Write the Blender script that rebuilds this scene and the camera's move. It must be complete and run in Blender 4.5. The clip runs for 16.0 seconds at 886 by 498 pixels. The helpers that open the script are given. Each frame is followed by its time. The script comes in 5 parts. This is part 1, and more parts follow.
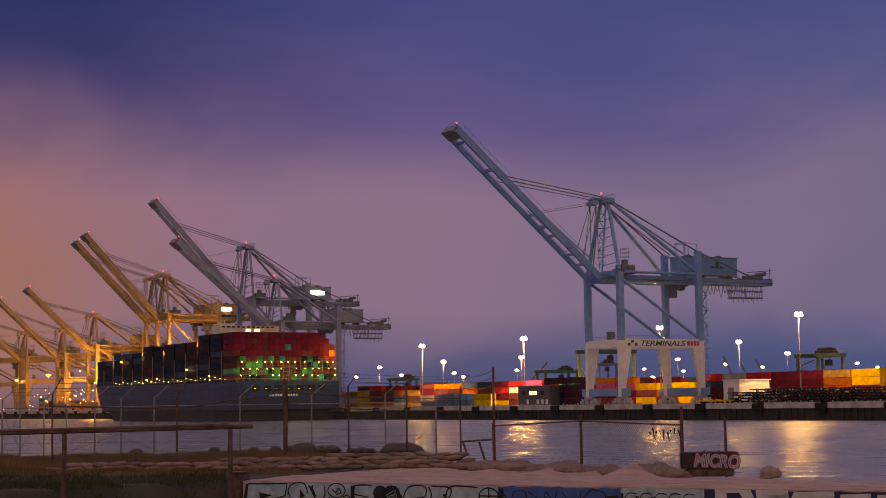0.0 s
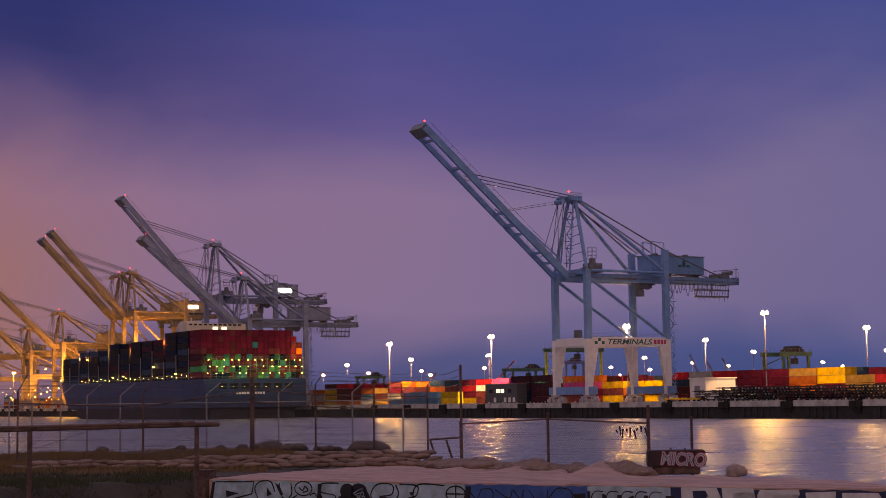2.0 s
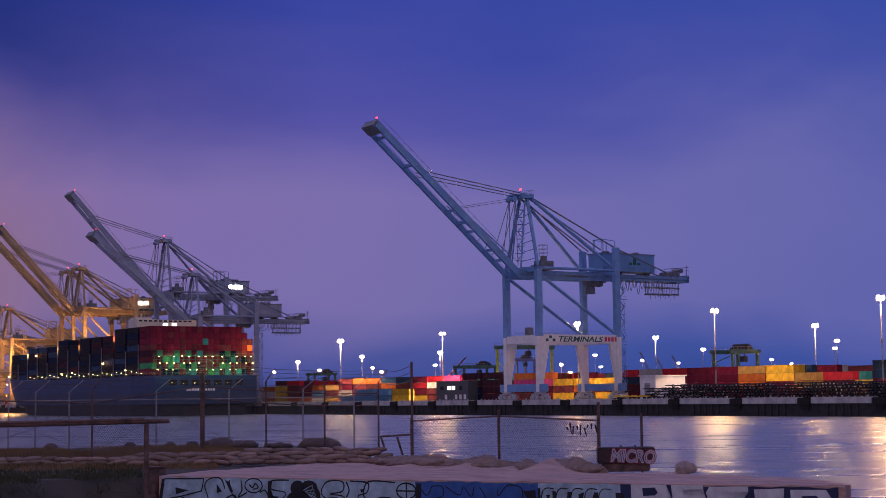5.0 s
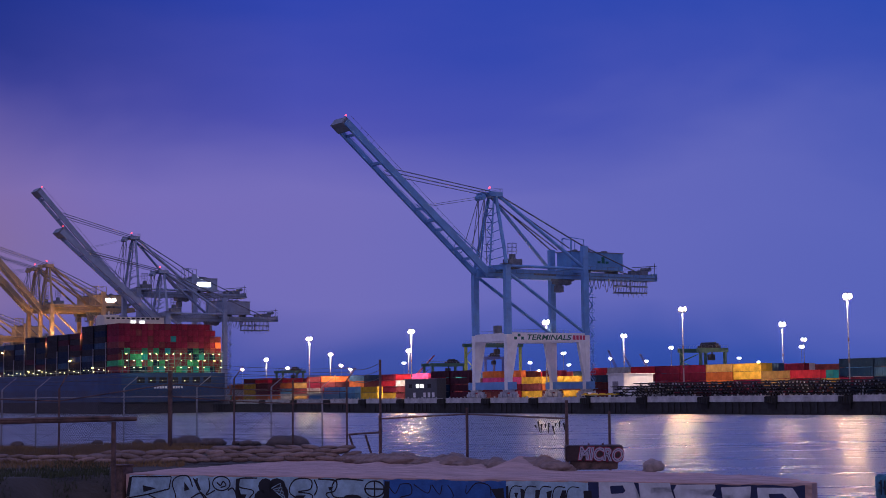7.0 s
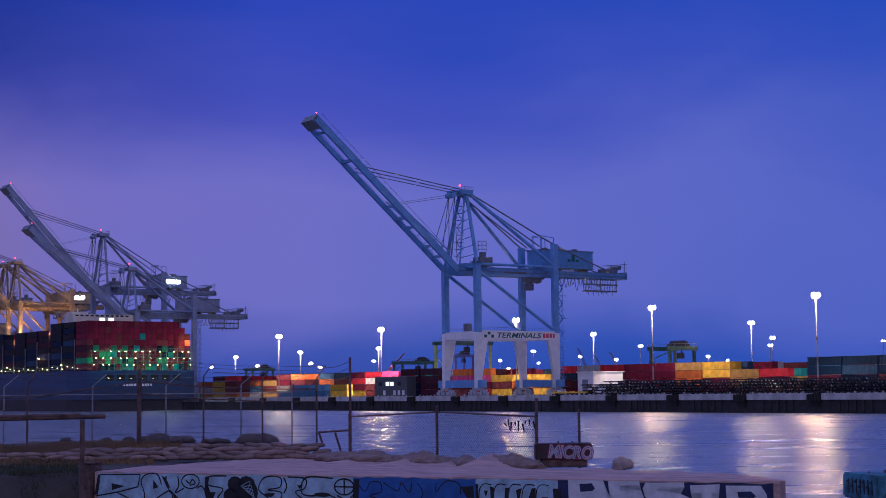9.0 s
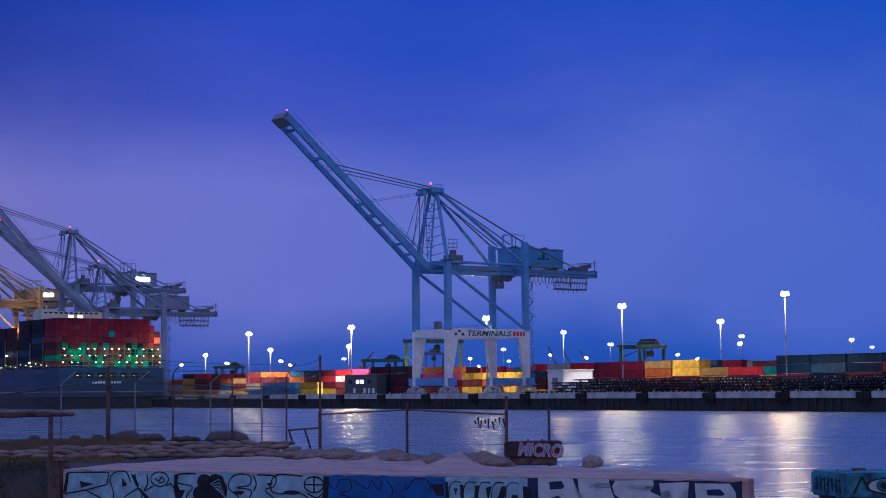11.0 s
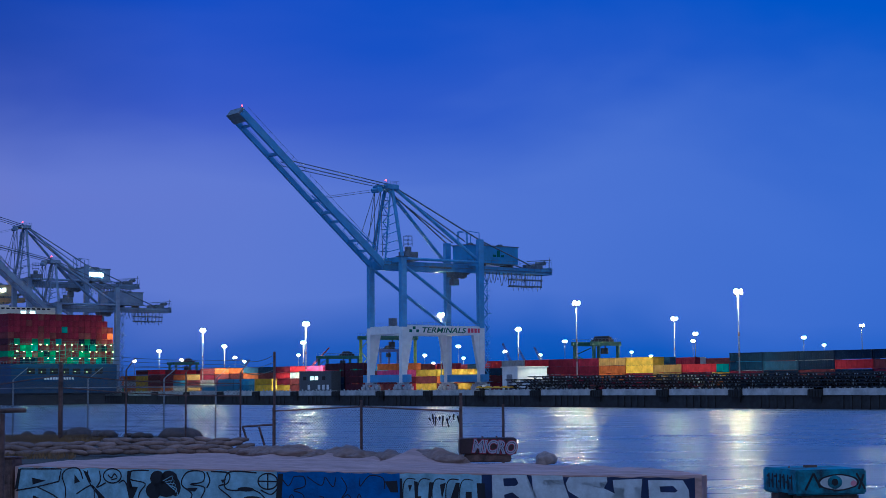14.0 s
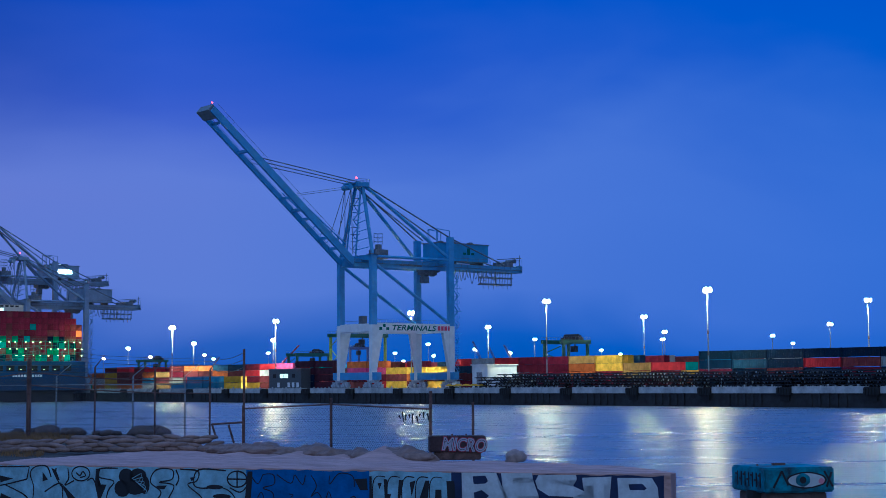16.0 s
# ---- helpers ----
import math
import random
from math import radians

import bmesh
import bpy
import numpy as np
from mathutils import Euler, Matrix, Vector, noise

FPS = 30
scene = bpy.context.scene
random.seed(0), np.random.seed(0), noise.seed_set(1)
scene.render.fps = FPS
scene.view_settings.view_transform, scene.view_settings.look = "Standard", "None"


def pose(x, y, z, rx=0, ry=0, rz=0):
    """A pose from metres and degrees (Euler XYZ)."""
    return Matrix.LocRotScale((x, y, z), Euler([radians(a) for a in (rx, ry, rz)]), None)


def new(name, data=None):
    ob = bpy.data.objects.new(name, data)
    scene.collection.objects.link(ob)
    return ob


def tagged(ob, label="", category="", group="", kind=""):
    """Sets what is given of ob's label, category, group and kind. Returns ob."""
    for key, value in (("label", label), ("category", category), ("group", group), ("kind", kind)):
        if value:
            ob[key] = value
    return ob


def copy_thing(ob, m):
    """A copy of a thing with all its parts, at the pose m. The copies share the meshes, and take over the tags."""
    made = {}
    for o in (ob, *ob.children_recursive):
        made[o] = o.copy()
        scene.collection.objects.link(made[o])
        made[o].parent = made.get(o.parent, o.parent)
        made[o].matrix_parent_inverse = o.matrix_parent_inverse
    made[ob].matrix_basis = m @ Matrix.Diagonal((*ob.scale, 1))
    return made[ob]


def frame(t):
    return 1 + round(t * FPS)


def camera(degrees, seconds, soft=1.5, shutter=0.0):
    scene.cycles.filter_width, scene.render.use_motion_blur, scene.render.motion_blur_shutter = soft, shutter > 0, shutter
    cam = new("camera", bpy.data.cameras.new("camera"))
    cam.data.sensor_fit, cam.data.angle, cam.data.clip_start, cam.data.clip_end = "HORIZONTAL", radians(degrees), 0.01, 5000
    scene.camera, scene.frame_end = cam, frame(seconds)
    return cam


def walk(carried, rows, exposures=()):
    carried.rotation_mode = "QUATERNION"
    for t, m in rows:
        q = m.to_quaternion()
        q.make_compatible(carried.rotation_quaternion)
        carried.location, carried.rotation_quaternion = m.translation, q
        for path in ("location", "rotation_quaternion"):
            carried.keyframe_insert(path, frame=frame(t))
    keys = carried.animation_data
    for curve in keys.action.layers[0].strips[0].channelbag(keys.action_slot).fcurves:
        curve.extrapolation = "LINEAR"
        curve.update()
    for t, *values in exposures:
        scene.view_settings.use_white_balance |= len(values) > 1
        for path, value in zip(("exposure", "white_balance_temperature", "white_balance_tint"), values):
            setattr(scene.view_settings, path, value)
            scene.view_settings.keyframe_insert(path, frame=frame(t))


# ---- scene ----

# ---------- camera: a slow pan on a tripod ----------
cam = camera(30.04, 16.0, soft=0.8)
EYE = 1.6
YAW_TRIM = {0: 0, 2: 0.003, 4: -0.01, 6.5: -0.028, 8: -0.005, 9: 0.01, 11.5: 0.031, 13: 0.016, 14.5: 0.002, 15.25: -0.017, 16: -0.024}
path = []
for t, trim in YAW_TRIM.items():
    yaw = -0.4811 - 0.57179 * t + 0.002239 * t * t + trim
    pitch = 5.3393 - 0.04159 * t
    roll = 0.8453 - 0.02619 * t - 0.000184 * t * t
    path.append((t, pose(0, 0, EYE, 90 + pitch, roll, yaw)))
EXPOSURES = [(0, 0.3, 13000, 16), (2, 0.28, 9600, 22), (4, 0.25, 6800, 26), (8, 0.2, 4950, 26), (12, 0.29, 4150, -5), (16, 0.42, 3720, -23)]
walk(cam, path, EXPOSURES)

# ---------- sky ----------
world = bpy.data.worlds.new("dusk_sky")
scene.world = world
world.use_nodes = True
wn, wl = world.node_tree.nodes, world.node_tree.links
wn.clear()


def wnode(kind, **values):
    n = wn.new(kind)
    for k, v in values.items():
        n.inputs[k].default_value = v
    return n


def wmath(op, a, b=0.0, clamp=False):
    n = wn.new("ShaderNodeMath")
    n.operation, n.use_clamp = op, clamp
    for i, v in enumerate((a, b)):
        if isinstance(v, (int, float)):
            n.inputs[i].default_value = v
        else:
            wl.new(v, n.inputs[i])
    return n.outputs[0]


def wmix(fac, a, b):
    n = wn.new("ShaderNodeMix")
    n.data_type = "RGBA"
    if isinstance(fac, (int, float)):
        n.inputs[0].default_value = fac
    else:
        wl.new(fac, n.inputs[0])
    for i, v in ((6, a), (7, b)):
        if isinstance(v, tuple):
            n.inputs[i].default_value = (*v, 1)
        else:
            wl.new(v, n.inputs[i])
    return n.outputs[2]


def wramp(fac, stops):
    n = wn.new("ShaderNodeValToRGB")
    e = n.color_ramp.elements
    while len(e) < len(stops):
        e.new(0.5)
    for el, (p, c) in zip(e, stops):
        el.position, el.color = p, (*c, 1)
    wl.new(fac, n.inputs[0])
    return n.outputs[0]


coord = wn.new("ShaderNodeTexCoord")
sep = wn.new("ShaderNodeSeparateXYZ")
wl.new(coord.outputs["Generated"], sep.inputs[0])
elev = wmath("MULTIPLY", sep.outputs["Z"], 1.0)                       # sine of the elevation
azim = wmath("ARCTAN2", sep.outputs["X"], sep.outputs["Y"])            # 0 ahead, positive to the right
cloud = wnode("ShaderNodeTexNoise", Scale=3.2, Detail=4.0, Roughness=0.5, Distortion=0.4)
stretch = wn.new("ShaderNodeMapping")
stretch.inputs["Scale"].default_value = (1, 1, 2.6)
wl.new(coord.outputs["Generated"], stretch.inputs[0])
wl.new(stretch.outputs[0], cloud.inputs["Vector"])
wob = wmath("MULTIPLY", wmath("SUBTRACT", cloud.outputs[0], 0.5), 0.15)
height = wmath("ADD", elev, wob)
# port glow over clear blue dusk, clouds between
base = wramp(wmath("MULTIPLY", height, 2.5), [
    (0.0, (0.036, 0.060, 0.20)), (0.055, (0.050, 0.074, 0.235)), (0.135, (0.150, 0.136, 0.305)), (0.30, (0.155, 0.136, 0.315)),
    # the last two stops, above the view, are brightened as fill light
    (0.48, (0.068, 0.072, 0.28)), (0.66, (0.028, 0.050, 0.26)), (0.78, (0.06, 0.08, 0.27)), (1.0, (0.27, 0.28, 0.50))])
left = wmath("MULTIPLY", wmath("ADD", azim, 0.09), -4.6, True)          # grows towards the sodium-lit berths
glow_el = wramp(wmath("MULTIPLY", height, 2.5), [(0.0, (0.55, 0.55, 0.55)), (0.16, (1, 1, 1)), (0.32, (0.45, 0.45, 0.45)), (0.5, (0, 0, 0))])
glow = wmath("MULTIPLY", wmath("POWER", left, 1.5), glow_el, True)
pink_az = wmath("MULTIPLY", wmath("SUBTRACT", 0.11, azim), 2.6, True)
pink_el = wramp(wmath("MULTIPLY", height, 2.5), [(0.0, (0, 0, 0)), (0.12, (0.5, 0.5, 0.5)), (0.25, (0.85, 0.85, 0.85)), (0.42, (0.4, 0.4, 0.4)), (0.62, (0, 0, 0))])
warm = wmix(wmath("MULTIPLY", pink_az, pink_el, True), base, (0.20, 0.130, 0.28))
warm = wmix(glow, warm, (0.27, 0.13, 0.07))
# clear dark patch high on the left
dark_az = wmath("MULTIPLY", wmath("SUBTRACT", -0.01, azim), 5.2, True)
dark_el = wramp(wmath("MULTIPLY", height, 2.5), [(0.0, (0, 0, 0)), (0.28, (0, 0, 0)), (0.52, (0.85, 0.85, 0.85)), (0.7, (0.9, 0.9, 0.9)), (0.9, (0, 0, 0))])
warm = wmix(wmath("MULTIPLY", dark_az, dark_el, True), warm, (0.012, 0.024, 0.14))
# unseen sky behind the eye, brightened to light the foreground
behind = wmath("MULTIPLY", wmath("MULTIPLY", sep.outputs["Y"], -1.6, True), wmath("MULTIPLY", wmath("ADD", elev, 0.05), 6.0, True), True)
right_az = wmath("MULTIPLY", wmath("SUBTRACT", azim, 0.02), 2.2, True)
warm = wmix(wmath("MULTIPLY", right_az, 0.75), warm, wmix(pink_el, (0.016, 0.062, 0.27), (0.062, 0.10, 0.31)))
warm = wmix(behind, warm, (0.36, 0.285, 0.34))
bg = wn.new("ShaderNodeBackground")
bg.inputs["Strength"].default_value = 1.0
wl.new(warm, bg.inputs["Color"])
wout = wn.new("ShaderNodeOutputWorld")
wl.new(bg.outputs[0], wout.inputs[0])

# ---------- harbour frame: a metres along the quay (away from the eye), s metres landward of its edge ----------
E0 = Vector((80.28, 531.8))
UU = Vector((-0.5, 0.866))
NN = Vector((0.866, 0.5))
WATER, DECK = -4.9, 0.15
QROT = 30.0


def quay(a, s, z=DECK, turn=0.0):
    """A pose on the quay: local x landward, local y along it."""
    p = E0 + a * UU + s * NN
    return pose(p.x, p.y, z, 0, 0, QROT + turn)


# ---------- materials ----------
def material(name, color, rough=0.6, metal=0.0, var=0.25, scale=2.0, bump=0.2, bscale=None, random_tint=0.0, dirt=None, spec=0.5, stretch=(1, 1, 1)):
    m = bpy.data.materials.new(name)
    m.use_nodes = True
    n, l = m.node_tree.nodes, m.node_tree.links
    p = n["Principled BSDF"]
    p.inputs["Roughness"].default_value = rough
    p.inputs["Metallic"].default_value = metal
    p.inputs["Specular IOR Level"].default_value = spec
    tc = n.new("ShaderNodeTexCoord")
    mp = n.new("ShaderNodeMapping")
    mp.inputs["Scale"].default_value = stretch
    l.new(tc.outputs["Object"], mp.inputs[0])
    big = n.new("ShaderNodeTexNoise")
    big.inputs["Scale"].default_value, big.inputs["Detail"].default_value, big.inputs["Roughness"].default_value = scale, 6.0, 0.62
    l.new(mp.outputs[0], big.inputs["Vector"])
    ramp = n.new("ShaderNodeValToRGB")
    ramp.color_ramp.elements[0].position, ramp.color_ramp.elements[1].position = 0.32, 0.68
    lo = tuple(c * (1 - var) for c in color) if dirt is None else dirt
    hi = tuple(min(1, c * (1 + var * 0.6)) for c in color)
    ramp.color_ramp.elements[0].color, ramp.color_ramp.elements[1].color = (*lo, 1), (*hi, 1)
    l.new(big.outputs[0], ramp.inputs[0])
    out = ramp.outputs[0]
    if random_tint:
        info = n.new("ShaderNodeObjectInfo")
        hsv = n.new("ShaderNodeHueSaturation")
        mr = n.new("ShaderNodeMapRange")
        mr.inputs["To Min"].default_value, mr.inputs["To Max"].default_value = 1 - random_tint, 1 + random_tint
        l.new(info.outputs["Random"], mr.inputs[0])
        l.new(mr.outputs[0], hsv.inputs["Value"])
        l.new(out, hsv.inputs["Color"])
        out = hsv.outputs[0]
    l.new(out, p.inputs["Base Color"])
    if bump:
        fine = n.new("ShaderNodeTexNoise")
        fine.inputs["Scale"].default_value, fine.inputs["Detail"].default_value = bscale or scale * 6, 5.0
        l.new(mp.outputs[0], fine.inputs["Vector"])
        b = n.new("ShaderNodeBump")
        b.inputs["Strength"].default_value, b.inputs["Distance"].default_value = bump, 0.05
        l.new(fine.outputs[0], b.inputs["Height"])
        l.new(b.outputs[0], p.inputs["Normal"])
    return m


def glowing(name, color, strength):
    m = bpy.data.materials.new(name)
    m.use_nodes = True
    p = m.node_tree.nodes["Principled BSDF"]
    p.inputs["Base Color"].default_value = (*color, 1)
    p.inputs["Emission Color"].default_value = (*color, 1)
    p.inputs["Emission Strength"].default_value = strength
    return m


# light grey crane paint, blued to carry the dusk sky's light
M_CRANE = material("crane_skylit_paint", (0.155, 0.32, 0.60), 0.5, 0.0, 0.2, 0.35, 0.1)
M_CRANE_GREY = material("crane_grey_paint", (0.25, 0.31, 0.43), 0.5, 0.0, 0.2, 0.35, 0.1)
M_CRANE_DARK = material("crane_machinery", (0.16, 0.18, 0.21), 0.55, 0.2, 0.4, 1.0, 0.1)
M_CRANE_YELLOW = material("crane_cream_paint", (0.42, 0.31, 0.17), 0.55, 0.0, 0.2, 0.35, 0.1)
M_HOUSE = material("machinery_house_blue", (0.13, 0.31, 0.58), 0.5, 0.0, 0.2, 0.35, 0.1)
M_WHITE = material("white_and_lamplit_paint", (0.78, 0.78, 0.77), 0.5, 0.0, 0.12, 0.4, 0.1)
M_STEEL = material("galvanised_steel", (0.30, 0.31, 0.33), 0.45, 0.7, 0.3, 3.0, 0.15)
M_RUST = material("rusty_pipe", (0.16, 0.095, 0.08), 0.8, 0.1, 0.5, 6.0, 0.4, dirt=(0.05, 0.036, 0.032))
M_BOGIE = material("bogie_paint", (0.46, 0.48, 0.52), 0.55, 0.1, 0.45, 1.2, 0.1)
M_STONE = material("pale_stone", (0.30, 0.245, 0.225), 0.9, 0, 0.35, 6.0, 0.8, 25)
M_WIRE = material("weathered_wire", (0.10, 0.095, 0.09), 0.7, 0.3, 0.3, 5.0, 0.0)
M_CONCRETE = material("quay_concrete", (0.46, 0.46, 0.45), 0.85, 0, 0.35, 0.4, 0.4, 3)
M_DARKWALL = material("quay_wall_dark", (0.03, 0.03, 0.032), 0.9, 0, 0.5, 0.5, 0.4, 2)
M_ASPHALT = material("terminal_asphalt", (0.05, 0.05, 0.052), 0.85, 0, 0.3, 0.2, 0.2)
M_HULL = material("hull_blue", (0.010, 0.05, 0.135), 0.5, 0, 0.3, 0.15, 0.1)
M_HULL_LOW = material("hull_black", (0.018, 0.02, 0.026), 0.6, 0, 0.4, 0.2, 0.1)
M_DECKHOUSE = material("deckhouse_cream", (0.62, 0.60, 0.50), 0.55, 0, 0.1, 0.3, 0.1)
M_SAND = material("dusty_concrete", (0.52, 0.345, 0.30), 0.92, 0, 0.2, 1.6, 0.7, 14, dirt=(0.33, 0.22, 0.19), stretch=(0.45, 2.2, 1))
M_EARTH = material("dusty_earth", (0.28, 0.205, 0.18), 0.95, 0, 0.3, 5, 0.9, 30)
M_SOIL = material("dry_ground", (0.06, 0.048, 0.032), 0.95, 0, 0.45, 0.5, 0.8, 8)
M_GRASS = material("grass_blades", (0.045, 0.056, 0.02), 0.8, 0, 0.4, 0.6, 0.0)
M_DRYGRASS = material("dry_grass_blades", (0.21, 0.13, 0.055), 0.85, 0, 0.4, 0.6, 0.0)
M_BAG = material("old_sandbag", (0.22, 0.155, 0.13), 0.95, 0, 0.35, 3.0, 0.7, 25, random_tint=0.25)
M_ROCK = material("shore_rock", (0.12, 0.09, 0.08), 0.9, 0, 0.45, 2.0, 0.8, 10, random_tint=0.2)
M_LAMP = glowing("floodlight_lens", (1.0, 0.54, 0.17), 1550.0)
M_LAMP_PANEL = glowing("crane_floodlight", (1.0, 0.88, 0.66), 12.0)
M_LAMP_SHIP = glowing("deck_light", (1.0, 0.84, 0.25), 5.0)
M_LAMP_ORANGE = glowing("sodium_light", (1.0, 0.42, 0.08), 22.0)
M_RED = glowing("red_beacon", (1.0, 0.04, 0.05), 4.5)
M_WINDOW = glowing("lit_window", (1.0, 0.93, 0.7), 1.3)
M_FRAME = material("trailer_steel_dark", (0.03, 0.034, 0.045), 0.6, 0.2, 0.4, 1.0, 0.1)
M_BLACK = material("black_rubber", (0.015, 0.015, 0.016), 0.8, 0, 0.3, 1.0, 0.1)


# ---------- mesh helpers ----------
def box(bm, x0, x1, y0, y1, z0, z1):
    v = [bm.verts.new(c) for c in ((x0, y0, z0), (x1, y0, z0), (x1, y1, z0), (x0, y1, z0), (x0, y0, z1), (x1, y0, z1), (x1, y1, z1), (x0, y1, z1))]
    for f in ((0, 3, 2, 1), (4, 5, 6, 7), (0, 1, 5, 4), (1, 2, 6, 5), (2, 3, 7, 6), (3, 0, 4, 7)):
        bm.faces.new([v[i] for i in f])
    return bm


def pipe(bm, p, q, r, seg=8, r2=None, twist=0.0):
    """A round (or, with seg=4, square) bar from p to q."""
    p, q = Vector(p), Vector(q)
    d = (q - p).normalized()
    side = d.cross(Vector((0, 0, 1)))
    if side.length < 1e-3:
        side = Vector((1, 0, 0))
    side.normalize()
    up = side.cross(d)
    rings = []
    for c, rr in ((p, r), (q, r if r2 is None else r2)):
        rings.append([bm.verts.new(c + rr * (math.cos(k) * side + math.sin(k) * up)) for k in (twist + 2 * math.pi * i / seg for i in range(seg))])
    for i in range(seg):
        j = (i + 1) % seg
        bm.faces.new((rings[0][i], rings[0][j], rings[1][j], rings[1][i]))
    bm.faces.new(rings[0][::-1])
    bm.faces.new(rings[1])
    return bm


def tube(bm, pts, r, seg=4):
    """One continuous thin round bar through the points."""
    pts = [Vector(p) for p in pts]
    rings = []
    for i, p in enumerate(pts):
        d = (pts[min(i + 1, len(pts) - 1)] - pts[max(0, i - 1)]).normalized()
        side = d.cross(Vector((0, 0.2, 1))).normalized()
        up = side.cross(d)
        rings.append([bm.verts.new(p + r * (math.cos(2 * math.pi * k / seg) * side + math.sin(2 * math.pi * k / seg) * up)) for k in range(seg)])
    for u, v in zip(rings, rings[1:]):
        for k in range(seg):
            bm.faces.new((u[k], u[(k + 1) % seg], v[(k + 1) % seg], v[k]))
    return bm


def beam(bm, p, q, w, h):
    """A box girder from p to q, w wide across and h deep."""
    p, q = Vector(p), Vector(q)
    d = (q - p).normalized()
    side = d.cross(Vector((0, 0, 1)))
    if side.length < 1e-3:
        side = Vector((0, 1, 0))
    side.normalize()
    up = side.cross(d)
    ends = [[bm.verts.new(c + side * (w / 2 * i) + up * (h / 2 * j)) for i, j in ((-1, -1), (1, -1), (1, 1), (-1, 1))] for c in (p, q)]
    for i in range(4):
        j = (i + 1) % 4
        bm.faces.new((ends[0][i], ends[0][j], ends[1][j], ends[1][i]))
    bm.faces.new(ends[0][::-1])
    bm.faces.new(ends[1])
    return bm


def mesh_of(name, bm, mat, smooth=False):
    bmesh.ops.recalc_face_normals(bm, faces=bm.faces)
    me = bpy.data.meshes.new(name)
    bm.to_mesh(me)
    bm.free()
    me.materials.append(mat)
    if smooth:
        for p in me.polygons:
            p.use_smooth = True
    return me


def part(name, bm, mat, parent=None, label="", smooth=False):
    ob = new(name, mesh_of(name, bm, mat, smooth))
    if parent is not None:
        ob.parent = parent
    if label:
        ob["label"] = label
    return ob


def thing(name, m, label, category, group="", kind=""):
    ob = new(name)
    ob.empty_display_size = 0.2
    ob.matrix_basis = m
    return tagged(ob, label, category, group, kind)


def solid(name, bm, mat, m, label, category, group="", kind="", smooth=False):
    ob = new(name, mesh_of(name, bm, mat, smooth))
    ob.matrix_basis = m
    return tagged(ob, label, category, group, kind)


B = bmesh.new

# ---------- water ----------
def build_water():
    m = bpy.data.materials.new("harbour_water")
    m.use_nodes = True
    n, l = m.node_tree.nodes, m.node_tree.links
    p = n["Principled BSDF"]
    p.inputs["Base Color"].default_value = (0.14, 0.15, 0.17, 1)
    p.inputs["Roughness"].default_value = 0.30
    p.inputs["IOR"].default_value = 1.7
    p.inputs["Specular IOR Level"].default_value = 1.0
    tc = n.new("ShaderNodeTexCoord")
    total = None
    for sc, st, amount in (((0.05, 0.8, 1), 1.0, 0.34), ((0.22, 3.2, 1), 1.0, 0.30), ((0.8, 9.0, 1), 1.0, 0.12)):
        mp = n.new("ShaderNodeMapping")
        mp.inputs["Scale"].default_value = sc
        l.new(tc.outputs["Object"], mp.inputs[0])
        nz = n.new("ShaderNodeTexNoise")
        nz.inputs["Scale"].default_value, nz.inputs["Detail"].default_value = st, 3.0
        l.new(mp.outputs[0], nz.inputs["Vector"])
        k = n.new("ShaderNodeMath")
        k.operation = "MULTIPLY"
        k.inputs[1].default_value = amount
        l.new(nz.outputs[0], k.inputs[0])
        if total is None:
            total = k.outputs[0]
        else:
            a = n.new("ShaderNodeMath")
            l.new(total, a.inputs[0])
            l.new(k.outputs[0], a.inputs[1])
            total = a.outputs[0]
    b = n.new("ShaderNodeBump")
    b.inputs["Strength"].default_value, b.inputs["Distance"].default_value = 0.7, 0.5
    l.new(total, b.inputs["Height"])
    l.new(b.outputs[0], p.inputs["Normal"])
    mp = n.new("ShaderNodeMapping")
    mp.inputs["Scale"].default_value = (0.02, 0.22, 1)
    l.new(tc.outputs["Object"], mp.inputs[0])
    wind = n.new("ShaderNodeTexNoise")
    wind.inputs["Scale"].default_value, wind.inputs["Detail"].default_value, wind.inputs["Roughness"].default_value = 1.0, 6.0, 0.7
    l.new(mp.outputs[0], wind.inputs["Vector"])
    calm = n.new("ShaderNodeMapRange")
    calm.inputs["From Min"].default_value, calm.inputs["From Max"].default_value = 0.3, 0.7
    calm.inputs["To Min"].default_value, calm.inputs["To Max"].default_value = 0.20, 0.42
    l.new(wind.outputs[0], calm.inputs[0])
    l.new(calm.outputs[0], p.inputs["Roughness"])
    bm = B()
    v = [bm.verts.new(c) for c in ((-2400, -300, WATER), (2400, -300, WATER), (2400, 4500, WATER), (-2400, 4500, WATER))]
    bm.faces.new(v)
    ob = part("water", bm, m)
    tagged(ob, "calm dark harbour water reflecting sky and floodlights", "water", kind="structure")


build_water()


